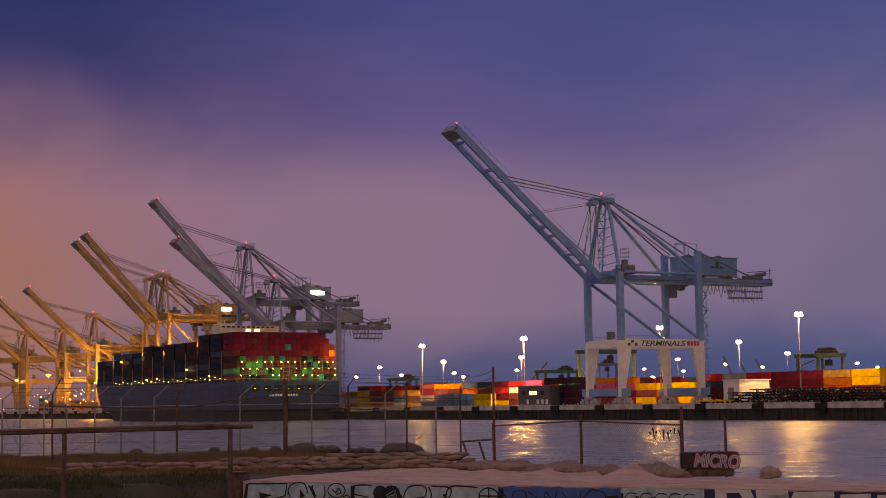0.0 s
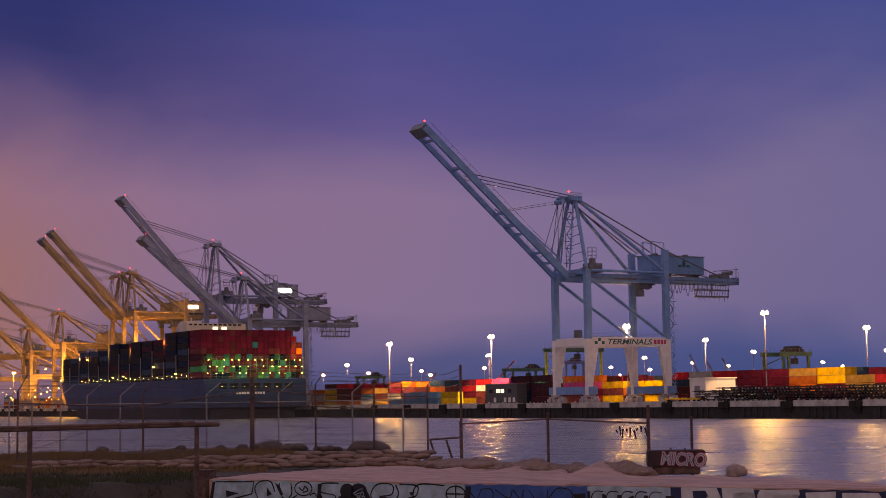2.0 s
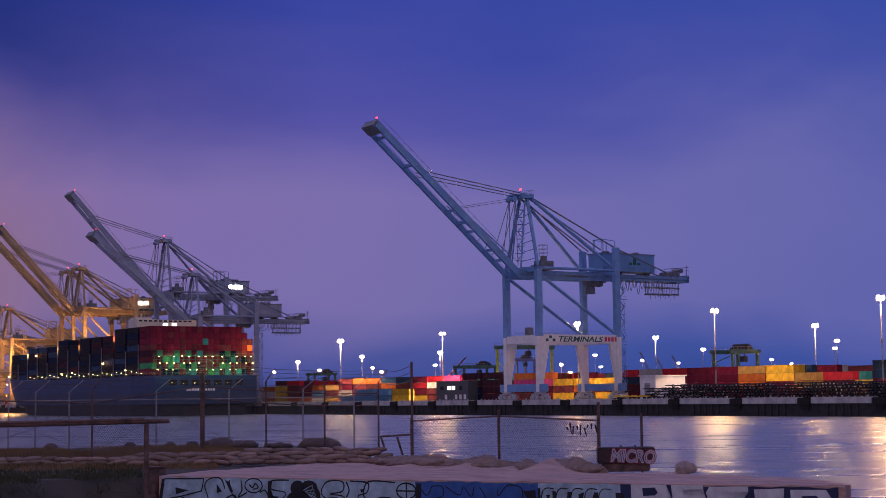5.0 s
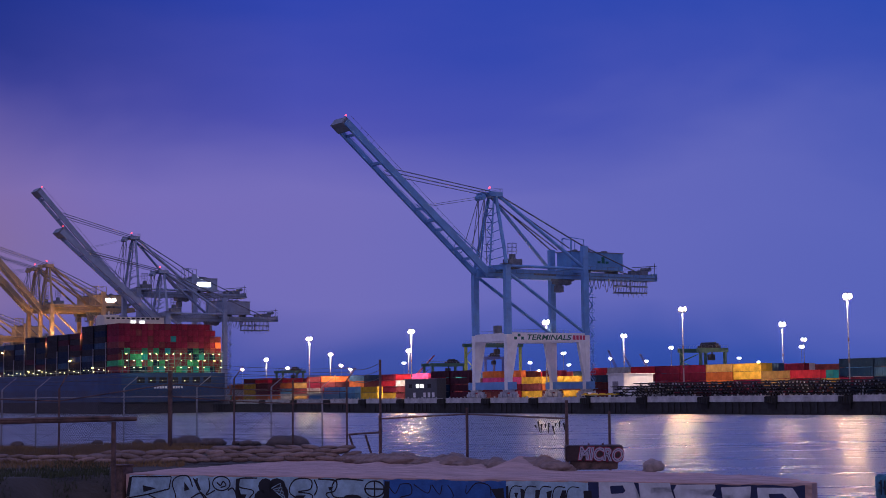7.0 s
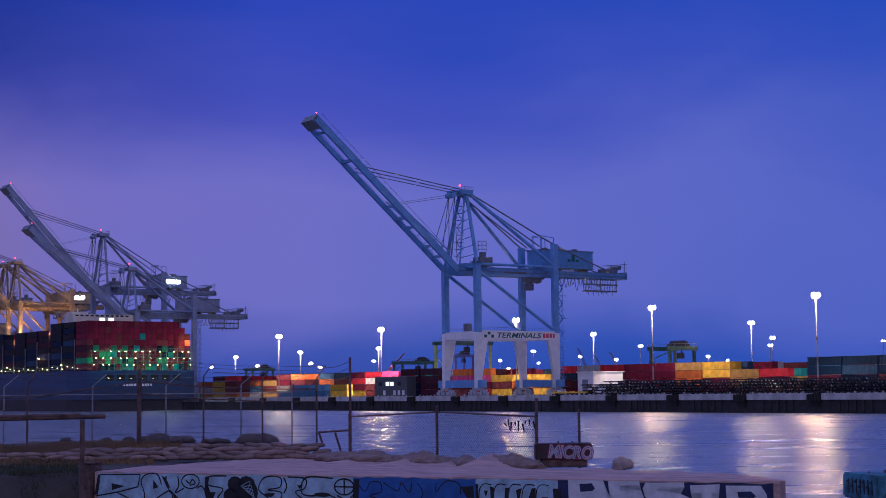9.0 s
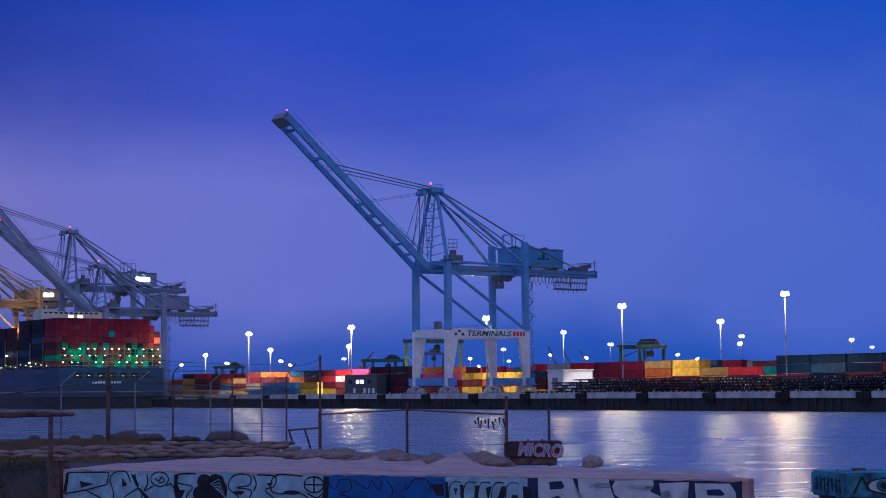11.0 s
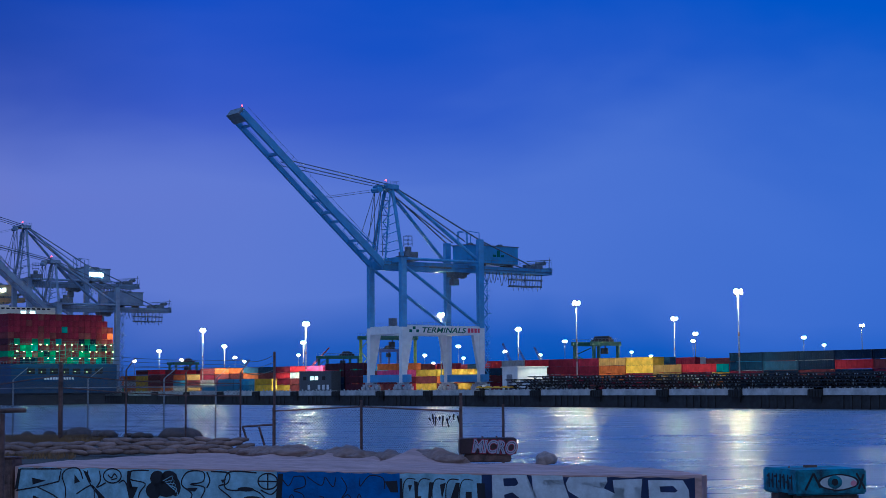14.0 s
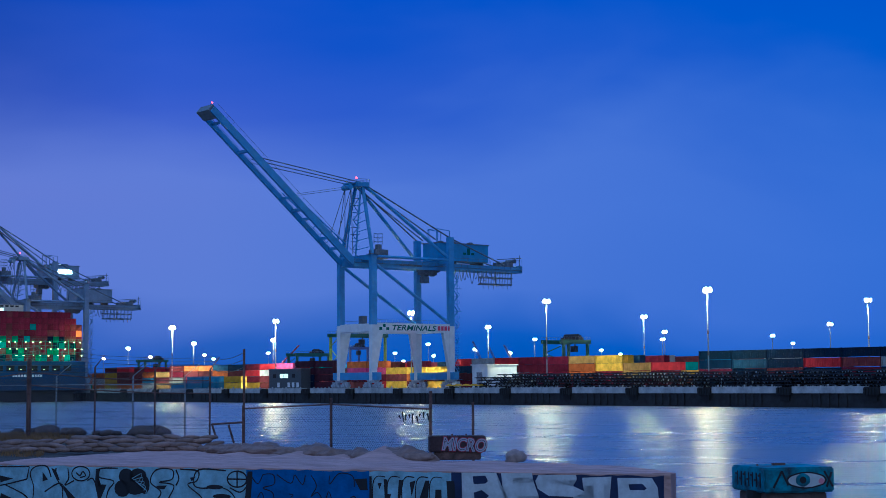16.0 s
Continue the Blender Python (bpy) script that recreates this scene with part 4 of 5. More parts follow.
def blades(name, places, mat, label, h0, h1, seed):
    rnd = random.Random(seed)
    v, f = [], []
    for x, y in places:
        z = ground_height(x, y) - 0.02
        h = rnd.uniform(h0, h1)
        a = rnd.uniform(0, 6.28)
        w = 0.010
        lx, ly = rnd.gauss(0, 0.35) * h, rnd.gauss(0, 0.25) * h
        k = len(v)
        dx, dy = w * math.cos(a), w * math.sin(a)
        v += [(x - dx, y - dy, z), (x + dx, y + dy, z), (x + lx * 0.4 + dx * 0.7, y + ly * 0.4 + dy * 0.7, z + h * 0.6), (x + lx * 0.4 - dx * 0.7, y + ly * 0.4 - dy * 0.7, z + h * 0.6), (x + lx, y + ly, z + h)]
        f += [(k, k + 1, k + 2, k + 3), (k + 3, k + 2, k + 4)]
    me = bpy.data.meshes.new(name)
    me.from_pydata(v, [], f)
    me.materials.append(mat)
    tagged(new(name, me), label, "grass", kind="stuff")


def build_grass():
    rnd = random.Random(3)
    green, dry = [], []
    while len(green) < 60000:
        x, y = rnd.uniform(-15, -2.5), rnd.uniform(22, 46)
        if x > -4.4 + 0.12 * (36 - y) and y > 33.5:
            continue
        if noise.noise((x * 0.5, y * 0.35, 7)) > -0.12 and rnd.random() < (1.0 if y < 38 else 0.5):
            green.append((x, y))
    while len(dry) < 44000:
        x, y = rnd.uniform(-18, -3.2), rnd.uniform(40, 59)
        if noise.noise((x * 0.4, y * 0.3, 1)) > -0.25:
            dry.append((x, y))
    blades("grass", green, M_GRASS, "patchy dark green grass on the shore", 0.04, 0.14, 5)
    blades("dry_grass", dry, M_DRYGRASS, "dry brown grass along the fence", 0.05, 0.17, 6)


build_grass()


def build_platform():
    d = (WALL_B - WALL_A).normalized()
    back = Vector((-d.y, d.x))
    ang = math.degrees(math.atan2(d.y, d.x))
    L = (WALL_B - WALL_A).length
    pf = thing("platform", pose(WALL_A.x, WALL_A.y, 0, 0, 0, ang), "old concrete wharf platform with a painted front wall", "platform", kind="structure")
    bm = B()
    nx, ny = 110, 22
    depth = lambda f: float(np.interp(f, (0, 0.16, 0.585, 0.807, 0.93, 1), (6.9, 6.3, 3.6, 2.9, 1.7, 0.35)))
    g = []
    for i in range(nx + 1):
        f = i / nx
        row = []
        for j in range(ny + 1):
            q = j / ny
            y = depth(f) * q
            z = 0.035 * noise.noise((f * 14, y * 0.9, 2)) + 0.02 * noise.noise((f * 60, y * 4, 5))
            if q > 0.62 and 0.18 < f < 0.57:                 # heaps of earth along the water side
                k = min(1, (q - 0.62) / 0.28) * min(1, (f - 0.18) / 0.08, (0.57 - f) / 0.06)
                z += k * (0.04 + 0.26 * max(0.0, noise.noise((f * 19, 0.4, 4)) + 0.15) + 0.06 * noise.noise((f * 70, y * 3, 1)))
            if j == 0:
                z = -0.03 + 0.025 * noise.noise((f * 40, 0, 9))
            row.append(bm.verts.new((L * f, y, z)))
        g.append(row)
    for i in range(nx):
        for j in range(ny):
            bm.faces.new((g[i][j], g[i + 1][j], g[i + 1][j + 1], g[i][j + 1]))
    lo0 = [bm.verts.new((L * i / nx, 0, -2.8)) for i in range(nx + 1)]
    lo1 = [bm.verts.new((L * i / nx, depth(i / nx), -6.5)) for i in range(nx + 1)]
    for i in range(nx):
        bm.faces.new((lo0[i], lo0[i + 1], g[i + 1][0], g[i][0]))
        bm.faces.new((g[i][ny], g[i + 1][ny], lo1[i + 1], lo1[i]))
    bm.faces.new([lo0[0]] + [g[0][j] for j in range(ny + 1)] + [lo1[0]])
    bm.faces.new(([lo0[nx]] + [g[nx][j] for j in range(ny + 1)] + [lo1[nx]])[::-1])
    part("slab", bm, M_SAND, pf)
    bm = B()
    box(bm, -0.40, -0.06, -0.05, 0.32, -2.6, 0.13)
    box(bm, -0.43, -0.03, -0.08, 0.35, 0.13, 0.17)
    bmesh.ops.bevel(bm, geom=list(bm.edges), offset=0.02, segments=2, affect="EDGES")
    part("end_pier", bm, M_RUST, pf, "rusty brown pier at the end of the wall")
    return pf, L, ang


PLATFORM, WALL_L, WALL_ANG = build_platform()


def graffiti():
    """Sprayed colour fields and block letters on the wall face, a millimetre-thin coat."""
    pale = material("spray_pale_blue", (0.36, 0.52, 0.64), 0.7, 0, 0.4, 3.0, 0.2)
    blue = material("spray_blue", (0.035, 0.12, 0.40), 0.7, 0, 0.4, 2.5, 0.2)
    dark = material("spray_black", (0.012, 0.014, 0.022), 0.7, 0, 0.4, 4.0, 0.1)
    navy = material("spray_navy", (0.015, 0.025, 0.09), 0.7, 0, 0.4, 3.0, 0.1)
    white = material("spray_white", (0.62, 0.65, 0.70), 0.75, 0, 0.25, 3.0, 0.2)

    def slab(x0, x1, z0, z1, mat, lift, name="paint_field"):
        bm = B()
        rnd = random.Random(int(x0 * 100))
        n = max(6, int((x1 - x0) * 6))
        top = [(x0 + (x1 - x0) * i / n, z1 + rnd.uniform(-0.02, 0.015)) for i in range(n + 1)]
        t = [bm.verts.new((x, -lift, z)) for x, z in top]
        b = [bm.verts.new((x, -lift, z0)) for x, z in top]
        for i in range(n):
            bm.faces.new((b[i], b[i + 1], t[i + 1], t[i]))
        part(name, bm, mat, PLATFORM)
    slab(0.1, 6.45, -1.5, -0.05, pale, 0.006)
    slab(6.45, 9.15, -1.5, -0.05, blue, 0.006)
    slab(9.15, 10.85, -1.5, -0.05, pale, 0.006)
    slab(10.85, WALL_L - 0.12, -1.5, -0.05, navy, 0.006)

    def at(panel, cx, cy):
        """From a sketch of each stretch of the wall to metres along and up."""
        u0, ku, z0, kz = panel
        return u0 + ku * cx, z0 - kz * cy

    def stroke(panel, points, r, mat, lift=0.012, name="paint_line"):
        pts = [at(panel, *p) for p in points]
        fine = []
        n = len(pts)
        for i in range(n - 1):                         # a smooth curve through the points
            p0, p1, p2, p3 = pts[max(0, i - 1)], pts[i], pts[i + 1], pts[min(n - 1, i + 2)]
            for k in range(5):
                f = k / 5
                fine.append(tuple(0.5 * (2 * b + (c - a) * f + (2 * a - 5 * b + 4 * c - e) * f * f + (3 * b - a - 3 * c + e) * f ** 3) for a, b, c, e in zip(p0, p1, p2, p3)))
        fine.append(pts[-1])
        bm = B()
        prev = None
        for i, (x, z) in enumerate(fine):
            (x0, z0), (x1, z1) = fine[max(0, i - 1)], fine[min(len(fine) - 1, i + 1)]
            dx, dz = x1 - x0, z1 - z0
            k = math.hypot(dx, dz) or 1
            rr = r * (0.85 + 0.3 * noise.noise((x * 5, z * 5, 0)))
            a, b = bm.verts.new((x - dz / k * rr, -lift, z + dx / k * rr)), bm.verts.new((x + dz / k * rr, -lift, z - dx / k * rr))
            if prev:
                bm.faces.new((prev[0], prev[1], b, a))
            prev = (a, b)
        part(name, bm, mat, PLATFORM)

    def patch(panel, points, mat, lift=0.010, name="paint_shape"):
        bm = B()
        bm.faces.new([bm.verts.new((x, -lift, z)) for x, z in (at(panel, *p) for p in points)])
        bmesh.ops.triangulate(bm, faces=bm.faces)
        part(name, bm, mat, PLATFORM)

    def ring(cx, cy, rx, ry, n=12):
        return [(cx + rx * math.cos(2 * math.pi * i / n), cy + ry * math.sin(2 * math.pi * i / n)) for i in range(n + 1)]
    W1 = (-0.1, 0.00465, 0.44, 0.0041)
    W2 = (6.1, 0.00408, 0.47, 0.0041)
    W3 = (10.73, 0.0036, 0.40, 0.0036)
    # pale piece with dark outlines and filled shadows
    for pts in ([(40, 235), (55, 128)], [(55, 128), (285, 124)], [(285, 124), (272, 188)], [(272, 188), (150, 218), (30, 240)], [(150, 218), (270, 276), (290, 340)], [(300, 340), (310, 230), (290, 160), (320, 124), (380, 122), (405, 175)],
                [(370, 250), (455, 205), (470, 280), (480, 340)], [(430, 130), (440, 190), (520, 290), (560, 340)], [(495, 130), (500, 180), (480, 215), (530, 190)],
                ring(565, 155, 48, 36), [(540, 150), (560, 165), (575, 145), (590, 165), (560, 175)], [(600, 190), (630, 180), (660, 250), (650, 300)],
                [(690, 340), (710, 240), (740, 190), (660, 170), (665, 130), (760, 125)], [(940, 300), (985, 240), (930, 190), (960, 130), (1040, 128), (1040, 175), (975, 190), (1050, 205), (1020, 280), (1030, 340)],
                [(1060, 128), (1075, 170), (1060, 205)], [(1080, 125), (1170, 132), (1165, 180), (1120, 200), (1190, 260), (1230, 340)], [(1310, 128), (1175, 126), (1150, 195), (1190, 215), (1290, 210), (1350, 250), (1380, 340)],
                ring(1365, 168, 48, 38), [(1320, 168), (1410, 168)], [(1365, 130), (1365, 205)], [(1330, 210), (1380, 230), (1415, 200)]):
        stroke(W1, pts, 0.017, dark)
    for pts in ([(120, 172), (198, 186), (125, 208)], [(22, 236), (42, 128), (52, 130), (40, 228)], [(358, 150), (388, 188), (358, 198)], [(130, 262), (200, 290), (120, 300)],
                [(404, 128), (435, 190), (452, 190), (430, 140)], [(462, 205), (560, 300), (505, 300)], [(640, 205), (702, 208), (662, 300)], [(645, 130), (668, 128), (655, 200), (680, 230), (640, 200)],
                [(960, 208), (1015, 205), (1000, 225), (965, 222)], [(1130, 165), (1160, 160), (1140, 182)], [(1415, 130), (1440, 130), (1430, 290), (1400, 300)]):
        patch(W1, pts, dark)
    for q in (ring(1255, 208, 42, 11), ring(1290, 252, 46, 12), ring(805, 165, 40, 40), ring(865, 160, 45, 36), ring(785, 225, 42, 42), ring(850, 215, 55, 40), ring(900, 205, 26, 46)):
        patch(W1, q[:-1], dark, 0.011)
    for k in range(5):
        stroke(W1, [(835 + 8 * k, 175 + 6 * k), (885 + 6 * k, 150 + 20 * k), (870 + 9 * k, 190 + 14 * k)], 0.008, pale, 0.014)
    # dark outlines on the blue piece
    for pts in ([(108, 150), (150, 195), (180, 150)], [(180, 150), (235, 150), (240, 195), (180, 215), (235, 240), (240, 330)], [(150, 260), (170, 235), (185, 270), (180, 330)], [(255, 150), (330, 190), (350, 150)],
                [(320, 240), (345, 245), (330, 255)], [(355, 150), (395, 195), (410, 150)], [(440, 150), (470, 200), (440, 250), (475, 230), (500, 270), (490, 330)], [(540, 150), (540, 190), (590, 140), (660, 150), (670, 200)],
                [(510, 300), (535, 225), (560, 300)], [(640, 260), (670, 245), (690, 290)]):
        stroke(W2, pts, 0.012, dark)
    patch(W2, [(670, 165), (735, 160), (740, 215), (700, 215)], dark)
    patch(W2, [(748, 150), (760, 150), (765, 340), (748, 340)], dark)
    for pts in ([(790, 180), (800, 210), (812, 180)], [(822, 160), (842, 165), (838, 230), (860, 230), (850, 270), (828, 270)], [(900, 165), (925, 165), (905, 260), (950, 260), (930, 300), (890, 290)],
                [(955, 175), (985, 165), (975, 205), (965, 240)], [(1035, 165), (1055, 165), (1045, 270), (1000, 260), (1030, 210)], [(1085, 205), (1115, 205), (1118, 320), (1080, 320)], [(1140, 165), (1180, 165), (1190, 330), (1150, 330)]):
        patch(W2, pts, dark)
    for x in (770, 845, 920, 990, 1060):
        stroke(W2, [(x, 330), (x - 5, 200), (x + 15, 152), (x + 60, 152)], 0.012, dark)
    # large white block letters with dark counters
    letters = [[(92, 124), (285, 122), (300, 190), (345, 262), (355, 420), (230, 420), (215, 300), (165, 300), (160, 420), (98, 420)],
               [(312, 124), (480, 122), (484, 142), (375, 148), (378, 175), (490, 168), (515, 235), (400, 240), (405, 330), (510, 330), (515, 420), (340, 420), (352, 260), (322, 190)],
               [(515, 130), (716, 126), (720, 150), (580, 152), (575, 172), (700, 182), (765, 210), (780, 420), (500, 420), (500, 330), (715, 330), (715, 236), (570, 234), (510, 200), (498, 160)],
               [(748, 140), (902, 132), (898, 172), (862, 176), (872, 420), (800, 420), (808, 178), (752, 178)],
               [(932, 138), (1110, 136), (1138, 180), (1160, 420), (1090, 420), (1085, 330), (1010, 330), (1012, 420), (945, 420)]]
    for q in letters:
        patch(W3, q, white, 0.012, "paint_letter")
    for q in ([(155, 142), (225, 138), (240, 165), (225, 178), (160, 182)], [(160, 225), (205, 212), (245, 240), (215, 262), (165, 264)], [(990, 168), (1060, 164), (1084, 188), (1070, 196), (996, 196)]):
        patch(W3, q, navy, 0.016)


graffiti()


def rock_mesh(seed, rx, ry, rz, mat, sub=2):
    bm = B()
    bmesh.ops.create_icosphere(bm, subdivisions=sub, radius=1.0)
    for v in bm.verts:
        n = noise.noise((v.co.x * 1.3 + seed * 9, v.co.y * 1.3, v.co.z * 1.3))
        k = 1 + 0.35 * n + 0.16 * noise.noise((v.co.x * 4, v.co.y * 4 + seed, v.co.z * 4))
        v.co = Vector((v.co.x * rx * k, v.co.y * ry * k, max(-0.4, v.co.z) * rz * k))
    return mesh_of("rock", bm, mat, True)


def build_rocks():
    big = new("boulder", rock_mesh(3, 0.215, 0.20, 0.17, M_STONE, 3))
    big.location = (6.85, 33.4, 0.07)
    tagged(big, "single pale rounded boulder on the platform", "rock")
    pale = new("boulder", rock_mesh(6, 0.30, 0.24, 0.22, M_STONE, 3))
    pale.location = (-7.45, 29.4, ground_height(-7.45, 29.4) + 0.08)
    tagged(pale, "pale rounded stone lying in the grass", "rock")
    meshes = [rock_mesh(k + 10, 0.5, 0.4, 0.3, M_ROCK) for k in range(5)]
    rnd = random.Random(8)
    for i in range(46):
        x = -19 + 21.5 * i / 45 + rnd.uniform(-0.2, 0.2)
        y = 60.5 + rnd.uniform(-1, 0.8) - (4.0 if x > -4 else 0)
        o = new("shore_rock", meshes[i % 5])
        s = rnd.choice((0.35, 0.45, 0.5, 0.6, 0.95))
        o.scale = (s * 1.2, s, s)
        o.location, o.rotation_euler = (x, y, ground_height(x, y) + 0.08), (0, 0, rnd.uniform(0, 6))
        tagged(o, "dark rock along the shore edge", "rock", "shore rocks")


build_rocks()


def build_mounds():
    """Loose heaps of earth along the water side of the platform."""
    rnd = random.Random(21)
    base = pose(WALL_A.x, WALL_A.y, 0, 0, 0, WALL_ANG)
    shapes = []
    for k in range(4):
        me = rock_mesh(k + 40, 0.5, 0.36, 0.27, M_EARTH, 4)
        for v in me.vertices:
            v.co *= 1 + 0.09 * noise.noise(v.co * 9 + Vector((k, 0, 0))) + 0.05 * noise.noise(v.co * 24)
        shapes.append(me)
    for i in range(19):
        f = 0.17 + 0.40 * i / 18 + rnd.uniform(-0.006, 0.006)
        depth = float(np.interp(f, (0.16, 0.585), (6.3, 3.6)))
        o = new("earth_mound", shapes[i % 4])
        k = rnd.uniform(0.45, 0.8) * (1.35 if i in (2, 3, 4, 8, 9) else 1.0)
        o.matrix_basis = base @ pose(WALL_L * f, depth * rnd.uniform(0.86, 0.94), 0.03, 0, 0, rnd.uniform(-25, 25))
        o.scale = (k * 1.25, k, k * rnd.uniform(0.8, 1.1))
        tagged(o, "low heap of loose brown earth on the platform", "earth heap", "earth heaps")


build_mounds()


def build_sandbags():
    bm = B()
    bmesh.ops.create_icosphere(bm, subdivisions=2, radius=1.0)
    for v in bm.verts:
        x, y, z = v.co
        sq = lambda q, e: math.copysign(abs(q) ** e, q)
        v.co = (sq(x, 0.7) * 0.27, sq(y, 0.8) * 0.17, sq(z, 0.8) * 0.072 * (1 - 0.25 * abs(x)))
    me = mesh_of("sandbag", bm, M_BAG, True)
    rnd = random.Random(5)
    for layer, (n, xa, xb, y0, z) in enumerate(((25, -9.6, 1.15, 0, 0.05), (25, -9.4, 1.05, 0.12, 0.145), (16, -5.2, 1.0, 0.26, 0.235), (9, -2.6, 0.9, 0.4, 0.32))):
        for i in range(n):
            f = (i + 0.5 * (layer % 2)) / n
            x = xa + (xb - xa) * f
            y = 42.6 - 1.2 * (x + 9.6) / 10.7 + y0 + rnd.uniform(-0.05, 0.05)
            o = new("sandbag", me)
            o.location = (x + rnd.uniform(-0.06, 0.06), y, z + max(0.0, ground_height(x, y)) + rnd.uniform(-0.015, 0.01))
            o.rotation_euler = (rnd.uniform(-0.15, 0.15), rnd.uniform(-0.2, 0.2), rnd.uniform(-0.35, 0.25))
            s = rnd.uniform(0.9, 1.15)
            o.scale = (s, s, s)
            tagged(o, "old slumped grey-brown sandbag in a low wall", "sandbag", "sandbags along the fence")


build_sandbags()


# ---------- chain-link fence ----------
def chain_link(bm, p, q, z0, z1, cell=0.13, r=0.0042, sag=0.0):
    """Diamond wire mesh between two upright lines."""
    p, q = Vector(p), Vector(q)
    L, H = (q - p).length, z1 - z0
    d = (q - p) / L
    nx = int(L / cell)
    for sgn in (1, -1):
        for i in range(-int(H / cell), nx + 1):
            u0, u1 = i * cell, i * cell + H
            w0, w1 = 0.0, H
            if u0 < 0:
                w0, u0 = -u0, 0.0
            if u1 > L:
                w1, u1 = w0 + (L - u0), L
            if u1 - u0 < 0.02:
                continue
            a, b = p + d * (u0 if sgn > 0 else L - u0), p + d * (u1 if sgn > 0 else L - u1)
            pipe(bm, (a.x, a.y, z0 + w0), (b.x, b.y, z0 + w1), r, 3)


def fence_run(posts, top, arm, mat, label, mesh=True, z0=-0.05, rails=(), r=0.03, cell=0.11, wire=0.0036):
    f = thing("chain_link_fence", pose(0, 0, 0), label, "fence")
    for (x, y), tp in zip(posts, top):
        g = ground_height(x, y)
        bm = B()
        pipe(bm, (x, y, g - 0.1), (x, y, tp), r, 8)
        p = part("post", bm, mat, f)
        if arm:
            bm = B()
            pipe(bm, (x, y, tp), (x + arm[0], y, tp + arm[1]), r * 0.6, 6)
            part("barb_arm", bm, mat, p)
    for (pa, ta), (pb, tb) in zip(list(zip(posts, top)), list(zip(posts, top))[1:]):
        for k in rails:
            bm = B()
            pipe(bm, (*pa, ta - k), (*pb, tb - k), 0.022, 6)
            part("rail", bm, mat, f)
        if mesh:
            bm = B()
            chain_link(bm, pa, pb, z0, min(ta, tb) - 0.06, cell, wire)
            part("wire_mesh", bm, M_WIRE, f)
            if arm:                                      # crossed tension wires
                bm = B()
                pipe(bm, (*pa, z0 + 0.2), (*pb, tb - 0.5), 0.0065, 4)
                pipe(bm, (pa[0], pa[1] + 0.02, ta - 0.5), (pb[0], pb[1] + 0.02, z0 + 0.2), 0.0065, 4)
                part("brace_wire", bm, M_WIRE, f)
        if arm:
            bm = B()
            for k in (0.35, 0.65, 0.95):
                pipe(bm, (pa[0] + arm[0] * k, pa[1], ta + arm[1] * k), (pb[0] + arm[0] * k, pb[1], tb + arm[1] * k), 0.008, 3)
            part("barbed_wire", bm, M_WIRE, f)
    return f


fence_run([(-15.4, 60), (-14.76, 60), (-13.9, 60), (-13.09, 60), (-12.07, 60), (-11.12, 60), (-9.93, 60), (-6.84, 60), (-4.25, 60), (-1.59, 60), (0.24, 60)],
          [1.95] * 11, (0.5, 0.42), M_STEEL, "long grey chain-link fence with barbed wire arms along the shore", rails=(0.3,))
fence_run([(-11.4, 50.3), (-7.2, 47.4), (-4.6, 53.6)], [2.05, 1.9, 2.4], (0.28, 0.5), M_RUST, "rusty chain-link fence with leaning barb arms", rails=(0.35,))
fence_run([(-4.6, 53.6), (-2.7, 55.5), (-0.75, 55), (1.0, 53.4)], [2.4, 2.22, 2.12, 2.1], (0.3, 0.4), M_RUST, "dark chain-link fence corner with barbed wire arms", rails=(0.35, 0.75))
fence_run([(1.6, 41.6), (3.7, 40.6), (5.6, 36.9)], [1.1, 1.2, 1.12], None, M_RUST, "low torn chain-link fence with a top rail", rails=(0.08,), r=0.03, cell=0.085, wire=0.0026)


